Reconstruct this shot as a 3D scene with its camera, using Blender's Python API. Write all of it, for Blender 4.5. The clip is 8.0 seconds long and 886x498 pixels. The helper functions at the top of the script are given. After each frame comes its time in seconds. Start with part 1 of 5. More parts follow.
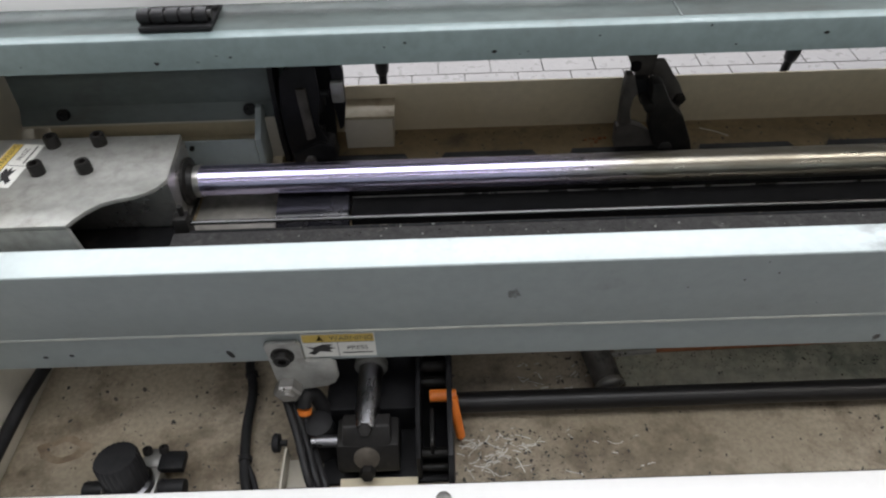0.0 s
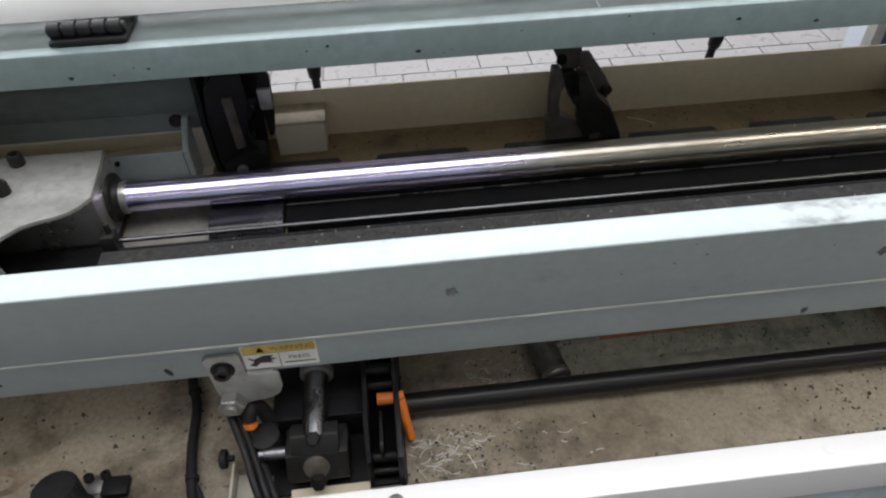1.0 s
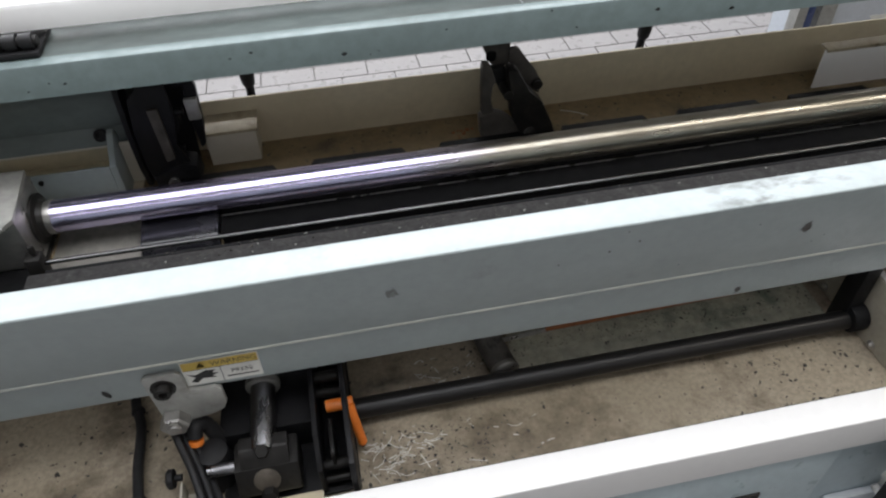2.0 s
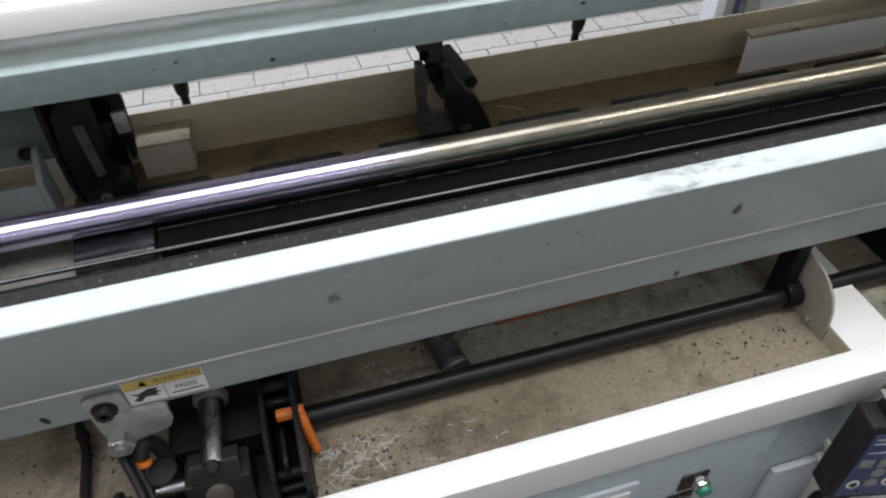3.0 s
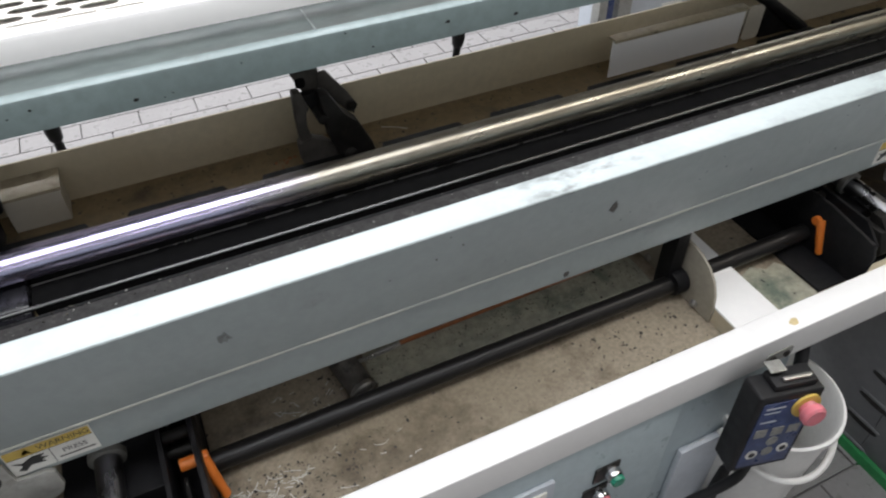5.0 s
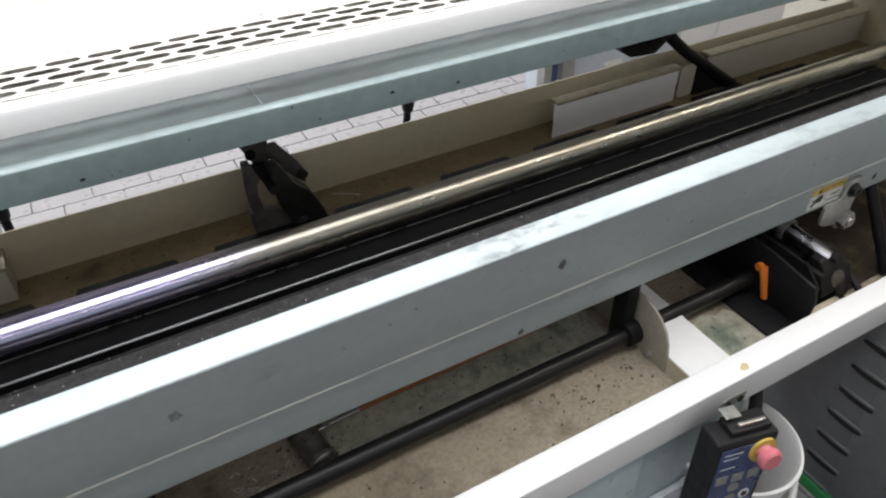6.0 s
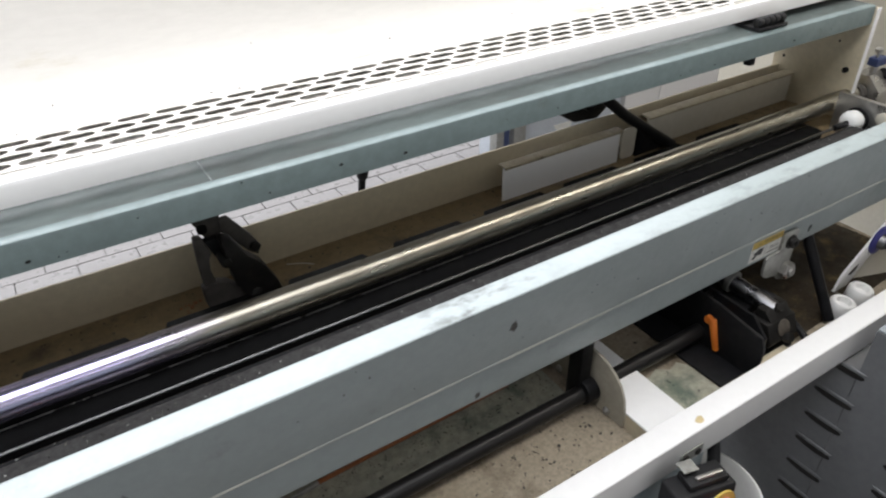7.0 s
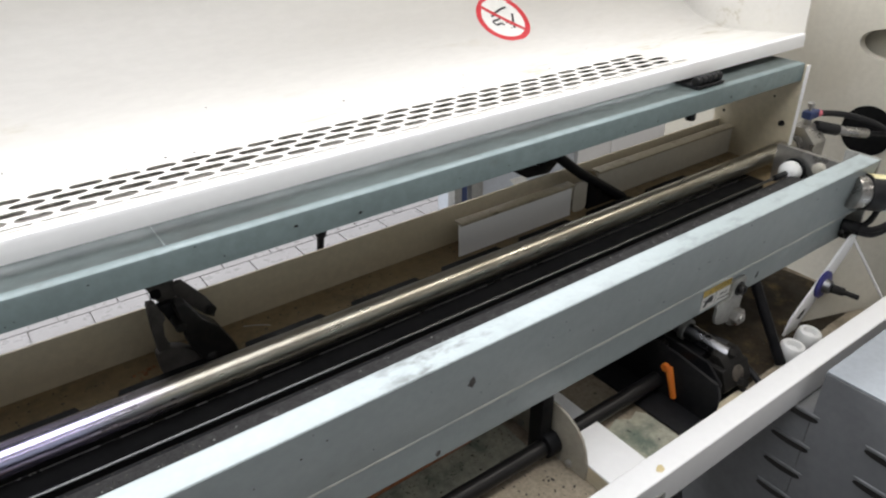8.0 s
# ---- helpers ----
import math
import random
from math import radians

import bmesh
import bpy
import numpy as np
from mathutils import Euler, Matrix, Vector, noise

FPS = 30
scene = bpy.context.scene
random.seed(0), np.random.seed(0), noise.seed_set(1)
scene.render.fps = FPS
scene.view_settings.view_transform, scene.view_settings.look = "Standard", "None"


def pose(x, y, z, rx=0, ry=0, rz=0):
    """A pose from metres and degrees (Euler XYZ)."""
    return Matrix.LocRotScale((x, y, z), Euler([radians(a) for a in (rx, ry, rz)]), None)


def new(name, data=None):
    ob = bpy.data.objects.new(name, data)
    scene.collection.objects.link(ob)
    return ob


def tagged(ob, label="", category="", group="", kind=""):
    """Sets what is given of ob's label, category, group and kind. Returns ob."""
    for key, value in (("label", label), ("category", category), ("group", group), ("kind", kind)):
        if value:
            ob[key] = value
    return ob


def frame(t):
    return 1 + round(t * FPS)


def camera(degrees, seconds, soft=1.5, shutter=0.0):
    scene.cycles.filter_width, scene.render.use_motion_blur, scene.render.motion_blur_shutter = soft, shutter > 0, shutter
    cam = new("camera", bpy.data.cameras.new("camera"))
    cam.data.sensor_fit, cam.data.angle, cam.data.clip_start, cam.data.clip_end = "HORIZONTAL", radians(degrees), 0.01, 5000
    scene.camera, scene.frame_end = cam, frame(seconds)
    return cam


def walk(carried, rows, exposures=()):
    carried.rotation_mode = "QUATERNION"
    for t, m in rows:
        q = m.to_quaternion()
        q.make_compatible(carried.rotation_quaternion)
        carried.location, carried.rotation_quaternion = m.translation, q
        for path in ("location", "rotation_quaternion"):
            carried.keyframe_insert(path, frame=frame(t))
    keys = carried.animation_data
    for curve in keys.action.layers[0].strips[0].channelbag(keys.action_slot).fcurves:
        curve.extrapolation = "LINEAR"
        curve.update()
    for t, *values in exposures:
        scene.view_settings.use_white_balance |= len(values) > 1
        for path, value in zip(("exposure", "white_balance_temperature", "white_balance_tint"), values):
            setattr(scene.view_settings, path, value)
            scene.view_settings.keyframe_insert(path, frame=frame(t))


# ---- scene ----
cam = camera(64.71, 8.0, soft=2.2)
PATH = [
    (0, 0.0000, 0.0000, 1.6000, 45.961, 1.413, -1.200),
    (0.5, 0.0106, -0.0001, 1.5986, 45.946, 1.325, -3.534),
    (1, 0.0232, -0.0006, 1.5987, 45.861, 1.308, -6.367),
    (1.5, 0.0353, -0.0017, 1.5977, 45.820, 1.252, -9.019),
    (3, 0.0655, -0.0069, 1.5995, 45.540, 1.068, -16.212),
    (3.5, 0.0767, -0.0099, 1.5993, 45.493, 0.931, -18.955),
    (4, 0.0847, -0.0129, 1.5993, 45.442, 0.824, -21.177),
    (5.5, 0.1102, -0.0250, 1.6131, 48.633, 0.721, -27.083),
    (6, 0.1157, -0.0301, 1.6218, 51.310, 0.722, -29.063),
    (6.5, 0.1222, -0.0382, 1.6290, 53.736, 0.721, -30.823),
    (7, 0.1290, -0.0469, 1.6379, 56.226, 0.785, -32.683),
    (7.5, 0.1330, -0.0534, 1.6451, 58.481, 0.699, -34.430),
    (8, 0.1358, -0.0597, 1.6503, 60.521, 0.577, -36.036),
]
EXPO = [(0.0, -0.02), (3.0, 0.03), (5.5, 0.08), (6.5, 0.04), (8.0, -0.05)]
walk(cam, [(t, pose(x, y, z, rx, ry, rz)) for t, x, y, z, rx, ry, rz in PATH], EXPO)

# ---- light ----
world = bpy.data.worlds.new("world")
scene.world = world
world.use_nodes = True
world.node_tree.nodes["Background"].inputs[0].default_value = (0.9, 0.95, 1.0, 1)
world.node_tree.nodes["Background"].inputs[1].default_value = 0.02


def ceiling_lamp(x, y, z, length, width, watts, colour):
    """A ceiling luminaire: a housing with a lamp under it."""
    lamp = bpy.data.lights.new("tube_light", "AREA")
    lamp.shape, lamp.size, lamp.size_y, lamp.energy, lamp.color = "RECTANGLE", length, width, watts, colour
    ob = new("tube_light", lamp)
    ob.location = (x, y, z - 0.06)
    return ob


COOL, WARM = (0.945, 0.955, 1.0), (1.0, 0.93, 0.85)
# x, y, length, width, watts, colour
LAMPS = [(-1.35, 0.55, 1.3, 2.0, 31, COOL), (0.42, 0.55, 1.9, 2.0, 55, COOL), (3.0, 0.15, 3.0, 0.40, 34, WARM),
         (-2.4, 2.95, 2.6, 1.3, 140, COOL), (0.35, 2.95, 2.6, 1.3, 150, COOL), (3.1, 2.95, 2.6, 1.3, 102, COOL), (5.9, 2.95, 2.6, 1.3, 68, COOL),
         (-1.9, -2.6, 2.4, 0.4, 12, COOL), (0.8, -2.6, 2.4, 0.4, 16, COOL), (3.6, -2.6, 2.4, 0.4, 15, WARM)]
for lx, ly, ll, lwid, lw, lc in LAMPS:
    ceiling_lamp(lx, ly, 3.3, ll, lwid, lw, lc)


# ---- mesh helpers ----
def finish(bm, name, mat, parent=None, label="", smooth=40):
    """Link a bmesh as one mesh object, under a parent where one is given."""
    bmesh.ops.recalc_face_normals(bm, faces=bm.faces)
    me = bpy.data.meshes.new(name)
    bm.to_mesh(me)
    bm.free()
    me.materials.append(mat)
    if smooth:
        me.shade_smooth()
        me.set_sharp_from_angle(angle=radians(smooth))
    ob = new(name, me)
    if parent is not None:
        ob.parent = parent
    if label:
        ob["label"] = label
    return ob


def part(name, bm, mat, parent, label="", smooth=40):
    return finish(bm, name, mat, parent, label, smooth)


def thing(name, label, category, at=(0, 0, 0), group="", kind=""):
    ob = new(name)
    ob.location = at
    ob.empty_display_size = 0.05
    return tagged(ob, label, category, group, kind)


def soften(bm, width, segments=2, angle=30):
    edges = [e for e in bm.edges if len(e.link_faces) == 2 and e.calc_face_angle(0) > radians(angle)]
    if edges and width > 0:
        bmesh.ops.bevel(bm, geom=edges, offset=width, segments=segments, affect="EDGES", profile=0.6, clamp_overlap=True)


def prism(bm, outline, a, b, axis="x"):
    """Extrude a closed outline from a to b along an axis. Outlines are (y, z), (x, z) or (x, y)."""
    def at(p, h):
        return {"x": (h, p[0], p[1]), "y": (p[0], h, p[1]), "z": (p[0], p[1], h)}[axis]
    lo = [bm.verts.new(at(p, a)) for p in outline]
    hi = [bm.verts.new(at(p, b)) for p in outline]
    n = len(outline)
    bm.faces.new(lo)
    bm.faces.new(hi[::-1])
    for i in range(n):
        bm.faces.new((lo[i], lo[(i + 1) % n], hi[(i + 1) % n], hi[i]))
    return bm


def solid(outline, a, b, axis="x", bevel=0.0, segments=2):
    bm = bmesh.new()
    prism(bm, outline, a, b, axis)
    bmesh.ops.recalc_face_normals(bm, faces=bm.faces)
    soften(bm, bevel, segments)
    return bm


def block(x0, x1, y0, y1, z0, z1, bevel=0.003, segments=2):
    return solid([(x0, y0), (x1, y0), (x1, y1), (x0, y1)], z0, z1, "z", bevel, segments)


def rod(bm, a, b, r, sides=20, r2=None, caps=True):
    """A round bar from a to b."""
    a, b = Vector(a), Vector(b)
    d = b - a
    m = Matrix.Translation((a + b) / 2) @ d.to_track_quat("Z", "Y").to_matrix().to_4x4()
    bmesh.ops.create_cone(bm, cap_ends=caps, segments=sides, radius1=r, radius2=r if r2 is None else r2, depth=d.length, matrix=m)
    return bm


def bar(a, b, r, sides=20, bevel=0.0, r2=None):
    bm = rod(bmesh.new(), a, b, r, sides, r2)
    soften(bm, bevel, 2, 50)
    return bm


def turned(profile, base, direction, sides=28):
    """A turned part: (radius, height) steps along a direction from a base."""
    bm = bmesh.new()
    m = Matrix.Translation(base) @ Vector(direction).to_track_quat("Z", "Y").to_matrix().to_4x4()
    rings = []
    for r, h in profile:
        rings.append([bm.verts.new(m @ Vector((r * math.cos(2 * math.pi * k / sides), r * math.sin(2 * math.pi * k / sides), h))) for k in range(sides)])
    for u, v in zip(rings, rings[1:]):
        for k in range(sides):
            bm.faces.new((u[k], u[(k + 1) % sides], v[(k + 1) % sides], v[k]))
    bm.faces.new(rings[0][::-1])
    bm.faces.new(rings[-1])
    return bm


def hose(points, r, sides=10, steps=8):
    """A hose through points, smooth between them."""
    pts = [Vector(p) for p in points]
    pts = [2 * pts[0] - pts[1]] + pts + [2 * pts[-1] - pts[-2]]
    path = []
    for i in range(1, len(pts) - 2):
        p0, p1, p2, p3 = pts[i - 1:i + 3]
        for k in range(steps):
            t = k / steps
            path.append(0.5 * (2 * p1 + (p2 - p0) * t + (2 * p0 - 5 * p1 + 4 * p2 - p3) * t * t + (3 * p1 - p0 - 3 * p2 + p3) * t ** 3))
    path.append(pts[-2])
    bm, rings, up = bmesh.new(), [], Vector((0.3, 0.2, 1)).normalized()
    for i, p in enumerate(path):
        d = (path[min(i + 1, len(path) - 1)] - path[max(i - 1, 0)]).normalized()
        side = d.cross(up)
        side = side.normalized() if side.length > 1e-4 else d.orthogonal().normalized()
        up = side.cross(d).normalized()
        rings.append([bm.verts.new(p + r * (math.cos(2 * math.pi * k / sides) * side + math.sin(2 * math.pi * k / sides) * up)) for k in range(sides)])
    for u, v in zip(rings, rings[1:]):
        for k in range(sides):
            bm.faces.new((u[k], u[(k + 1) % sides], v[(k + 1) % sides], v[k]))
    bm.faces.new(rings[0][::-1])
    bm.faces.new(rings[-1])
    return bm


def socket_bolt(base, direction, r, h):
    """A socket-head cap screw with its hexagon recess."""
    bm = bmesh.new()
    m = Matrix.Translation(base) @ Vector(direction).to_track_quat("Z", "Y").to_matrix().to_4x4()
    steps = [(r, 0, 24), (r, h * 0.88, 24), (r * 0.92, h, 24), (r * 0.56, h, 24), (r * 0.54, h * 0.45, 24)]
    rings = []
    for k, (q, z, n) in enumerate(steps):
        ring = []
        for i in range(n):
            a = 2 * math.pi * i / n
            rr = q
            if k >= 3:
                b = (a + math.pi / 6) % (math.pi / 3) - math.pi / 6
                rr = q * 0.9 / math.cos(b)
            ring.append(bm.verts.new(m @ Vector((rr * math.cos(a), rr * math.sin(a), z))))
        rings.append(ring)
    for u, v in zip(rings, rings[1:]):
        for i in range(24):
            bm.faces.new((u[i], u[(i + 1) % 24], v[(i + 1) % 24], v[i]))
    bm.faces.new(rings[0][::-1])
    bm.faces.new(rings[-1])
    return bm


def hex_nut(base, direction, r, h):
    bm = turned([(r, 0), (r, h * 0.85), (r * 0.86, h)], base, direction, 6)
    return bm


# ---- materials ----
def material(name, base, rough=0.5, metal=0.0, dark=None, stain=None, stain_scale=6.0, stain_low=0.5, stain_high=0.75, grain=60.0, grain_amount=0.12,
             bump=0.15, bump_scale=180.0, rough_var=0.12, speck=None, speck_scale=90.0, speck_low=0.72, stretch=(1, 1, 1), coat=0.0, gloss=0.5):
    """Paint, metal or plastic: grain, stains, specks and relief in object space, at true size."""
    mat = bpy.data.materials.new(name)
    mat.use_nodes = True
    nt = mat.node_tree
    bsdf = nt.nodes["Principled BSDF"]
    coord = nt.nodes.new("ShaderNodeTexCoord")
    geo = nt.nodes.new("ShaderNodeNewGeometry")
    mp = nt.nodes.new("ShaderNodeMapping")
    mp.inputs["Scale"].default_value = stretch
    nt.links.new(geo.outputs["Position"], mp.inputs["Vector"])

    def nz(scale, detail=4.0, rough_=0.6):
        n = nt.nodes.new("ShaderNodeTexNoise")
        n.inputs["Scale"].default_value, n.inputs["Detail"].default_value, n.inputs["Roughness"].default_value = scale, detail, rough_
        nt.links.new(mp.outputs["Vector"], n.inputs["Vector"])
        return n.outputs["Fac"]

    def ramp(src, lo, hi, a=0.0, b=1.0):
        r = nt.nodes.new("ShaderNodeMapRange")
        r.interpolation_type = "SMOOTHSTEP"
        for k, v in zip(("From Min", "From Max", "To Min", "To Max"), (lo, hi, a, b)):
            r.inputs[k].default_value = v
        nt.links.new(src, r.inputs["Value"])
        return r.outputs["Result"]

    def mix(fac, a, b):
        m = nt.nodes.new("ShaderNodeMix")
        m.data_type = "RGBA"
        if hasattr(fac, "is_linked"):
            nt.links.new(fac, m.inputs[0])
        else:
            m.inputs[0].default_value = fac
        for k, v in ((6, a), (7, b)):
            if hasattr(v, "is_linked"):
                nt.links.new(v, m.inputs[k])
            else:
                m.inputs[k].default_value = (*v, 1)
        return m.outputs[2]

    low = tuple(c * (1 - grain_amount) for c in base)
    high = tuple(min(1.0, c * (1 + grain_amount * 0.6)) for c in base)
    col = mix(ramp(nz(grain), 0.3, 0.7), low, high)
    if dark is not None:
        col = mix(ramp(nz(2.2, 5.0), 0.42, 0.72, 0.0, 0.6), col, dark)
    if stain is not None:
        col = mix(ramp(nz(stain_scale, 8.0, 0.68), stain_low, stain_high), col, stain)
    if speck is not None:
        col = mix(ramp(nz(speck_scale, 2.0), speck_low, speck_low + 0.04), col, speck)
    nt.links.new(col, bsdf.inputs["Base Color"])
    bsdf.inputs["Metallic"].default_value = metal
    bsdf.inputs["Specular IOR Level"].default_value = gloss
    nt.links.new(ramp(nz(grain * 0.35, 5.0), 0.3, 0.7, max(0.02, rough - rough_var), min(1.0, rough + rough_var)), bsdf.inputs["Roughness"])
    if coat:
        bsdf.inputs["Coat Weight"].default_value = coat
        bsdf.inputs["Coat Roughness"].default_value = 0.15
    if bump:
        b = nt.nodes.new("ShaderNodeBump")
        b.inputs["Strength"].default_value, b.inputs["Distance"].default_value = bump, 0.002
        nt.links.new(nz(bump_scale, 5.0), b.inputs["Height"])
        nt.links.new(b.outputs["Normal"], bsdf.inputs["Normal"])
    return mat


def beam_paint():
    """Pale blue-green paint, with grey rubbed smears along the worn stretch of the beam's top."""
    mat = material("pale_blue_green_paint", (0.292, 0.335, 0.335), 0.40, dark=(0.265, 0.298, 0.296), stain=(0.165, 0.175, 0.168), stain_scale=9, stain_low=0.58, stain_high=0.85,
                   speck=(0.05, 0.05, 0.05), speck_scale=55, speck_low=0.80, grain_amount=0.05, bump=0.012, rough_var=0.05, coat=0.08)
    nt = mat.node_tree
    bsdf = nt.nodes["Principled BSDF"]
    bsdf.inputs["Coat Roughness"].default_value = 0.3
    clean = bsdf.inputs["Base Color"].links[0].from_socket
    geo = nt.nodes.new("ShaderNodeNewGeometry")
    sep = nt.nodes.new("ShaderNodeSeparateXYZ")
    nt.links.new(geo.outputs["Position"], sep.inputs[0])
    mp = nt.nodes.new("ShaderNodeMapping")
    mp.inputs["Scale"].default_value = (0.5, 1, 1)
    nt.links.new(geo.outputs["Position"], mp.inputs["Vector"])
    noise = nt.nodes.new("ShaderNodeTexNoise")
    noise.inputs["Scale"].default_value, noise.inputs["Detail"].default_value, noise.inputs["Roughness"].default_value = 26, 7, 0.68
    nt.links.new(mp.outputs["Vector"], noise.inputs["Vector"])

    def ramp(src, lo, hi, a, b):
        r = nt.nodes.new("ShaderNodeMapRange")
        r.interpolation_type = "SMOOTHSTEP"
        for k, v in zip(("From Min", "From Max", "To Min", "To Max"), (lo, hi, a, b)):
            r.inputs[k].default_value = v
        nt.links.new(src, r.inputs["Value"])
        return r.outputs["Result"]

    def calc(op, a, b):
        m = nt.nodes.new("ShaderNodeMath")
        m.operation = op
        for k, v in enumerate((a, b)):
            if hasattr(v, "is_linked"):
                nt.links.new(v, m.inputs[k])
            else:
                m.inputs[k].default_value = v
        return m.outputs[0]

    near = ramp(calc("ABSOLUTE", calc("SUBTRACT", sep.outputs[0], 0.60), 0.0), 0.03, 0.17, 1.0, 0.0)
    along = ramp(sep.outputs[0], 0.75, 1.1, 0.0, 0.42)
    where = calc("MULTIPLY", calc("MAXIMUM", near, along), ramp(sep.outputs[2], 1.010, 1.014, 0.0, 1.0))
    fac = calc("MULTIPLY", where, ramp(noise.outputs["Fac"], 0.46, 0.66, 0.0, 0.85))
    mix = nt.nodes.new("ShaderNodeMix")
    mix.data_type = "RGBA"
    nt.links.new(fac, mix.inputs[0])
    nt.links.new(clean, mix.inputs[6])
    mix.inputs[7].default_value = (0.085, 0.092, 0.088, 1)
    nt.links.new(mix.outputs[2], bsdf.inputs["Base Color"])
    return mat


PAINT = beam_paint()
RAIL_PAINT = material("rail_paint", (0.175, 0.225, 0.225), 0.43, dark=(0.145, 0.185, 0.185), stain=(0.12, 0.13, 0.12), stain_scale=10, stain_low=0.58, stain_high=0.85,
                      speck=(0.03, 0.03, 0.03), speck_scale=50, speck_low=0.79, grain_amount=0.1, bump=0.06)
WHITE = material("white_enamel", (0.86, 0.86, 0.85), 0.34, dark=(0.85, 0.848, 0.838), stain=(0.62, 0.58, 0.48), stain_scale=9, stain_low=0.74, stain_high=0.98,
                 grain_amount=0.015, bump=0.02, rough_var=0.03)
HOOD = material("hood_enamel", (0.525, 0.508, 0.468), 0.48, dark=(0.49, 0.47, 0.42), stain=(0.38, 0.33, 0.21), stain_scale=8, stain_low=0.59, stain_high=0.88, stretch=(0.45, 1.3, 1.3),
                speck=(0.12, 0.11, 0.09), speck_scale=38, speck_low=0.83, grain_amount=0.03, bump=0.03, gloss=0.3)


def scrub_marks(mat):
    """Brown rubbed marks along the hood, just above its slots."""
    nt = mat.node_tree
    bsdf = nt.nodes["Principled BSDF"]
    clean = bsdf.inputs["Base Color"].links[0].from_socket
    geo = nt.nodes.new("ShaderNodeNewGeometry")
    sep = nt.nodes.new("ShaderNodeSeparateXYZ")
    nt.links.new(geo.outputs["Position"], sep.inputs[0])
    mp = nt.nodes.new("ShaderNodeMapping")
    mp.inputs["Scale"].default_value = (0.22, 1, 1)
    nt.links.new(geo.outputs["Position"], mp.inputs["Vector"])
    noise = nt.nodes.new("ShaderNodeTexNoise")
    noise.inputs["Scale"].default_value, noise.inputs["Detail"].default_value, noise.inputs["Roughness"].default_value = 34, 7, 0.7
    nt.links.new(mp.outputs["Vector"], noise.inputs["Vector"])
    steps = []
    for src, lo, hi, a, b in ((sep.outputs[1], 1.092, 1.105, 0.0, 1.0), (sep.outputs[1], 1.13, 1.20, 1.0, 0.0), (sep.outputs[0], 0.2, 0.8, 0.0, 1.0), (noise.outputs["Fac"], 0.50, 0.66, 0.0, 0.75)):
        r = nt.nodes.new("ShaderNodeMapRange")
        r.interpolation_type = "SMOOTHSTEP"
        for k, v in zip(("From Min", "From Max", "To Min", "To Max"), (lo, hi, a, b)):
            r.inputs[k].default_value = v
        nt.links.new(src, r.inputs["Value"])
        steps.append(r.outputs["Result"])
    fac = steps[0]
    for nxt in steps[1:]:
        m = nt.nodes.new("ShaderNodeMath")
        m.operation = "MULTIPLY"
        nt.links.new(fac, m.inputs[0])
        nt.links.new(nxt, m.inputs[1])
        fac = m.outputs[0]
    mix = nt.nodes.new("ShaderNodeMix")
    mix.data_type = "RGBA"
    nt.links.new(fac, mix.inputs[0])
    nt.links.new(clean, mix.inputs[6])
    mix.inputs[7].default_value = (0.30, 0.26, 0.17, 1)
    nt.links.new(mix.outputs[2], bsdf.inputs["Base Color"])


scrub_marks(HOOD)
BEIGE = material("cream_enamel", (0.57, 0.505, 0.365), 0.45, dark=(0.48, 0.405, 0.265), stain=(0.16, 0.12, 0.07), stain_scale=6, stain_low=0.60, stain_high=0.86,
                 speck=(0.06, 0.05, 0.04), speck_scale=60, speck_low=0.78, grain_amount=0.07, bump=0.05)
CREAM = material("clean_cream_enamel", (0.54, 0.51, 0.43), 0.45, dark=(0.45, 0.41, 0.32), stain=(0.25, 0.20, 0.12), stain_scale=8, stain_low=0.66, stain_high=0.9, grain_amount=0.05, bump=0.04)
TRAY = material("dirty_tray_paint", (0.325, 0.275, 0.205), 0.55, dark=(0.19, 0.155, 0.10), stain=(0.11, 0.085, 0.055), stain_scale=7, stain_low=0.46, stain_high=0.68,
                speck=(0.04, 0.035, 0.03), speck_scale=75, speck_low=0.70, grain=120, grain_amount=0.2, bump=0.12)
SHELF = material("oily_brown_shelf", (0.25, 0.185, 0.10), 0.5, dark=(0.165, 0.12, 0.062), stain=(0.06, 0.045, 0.03), stain_scale=12, stain_low=0.5, stain_high=0.8,
                 speck=(0.02, 0.02, 0.02), speck_scale=70, speck_low=0.74, grain_amount=0.2, bump=0.12)
MOSS = material("green_worn_sheet", (0.39, 0.38, 0.30), 0.45, dark=(0.36, 0.31, 0.22), stain=(0.13, 0.165, 0.13), stain_scale=10, stain_low=0.47, stain_high=0.70,
                speck=(0.03, 0.03, 0.03), speck_scale=80, speck_low=0.7, grain_amount=0.2, bump=0.12)
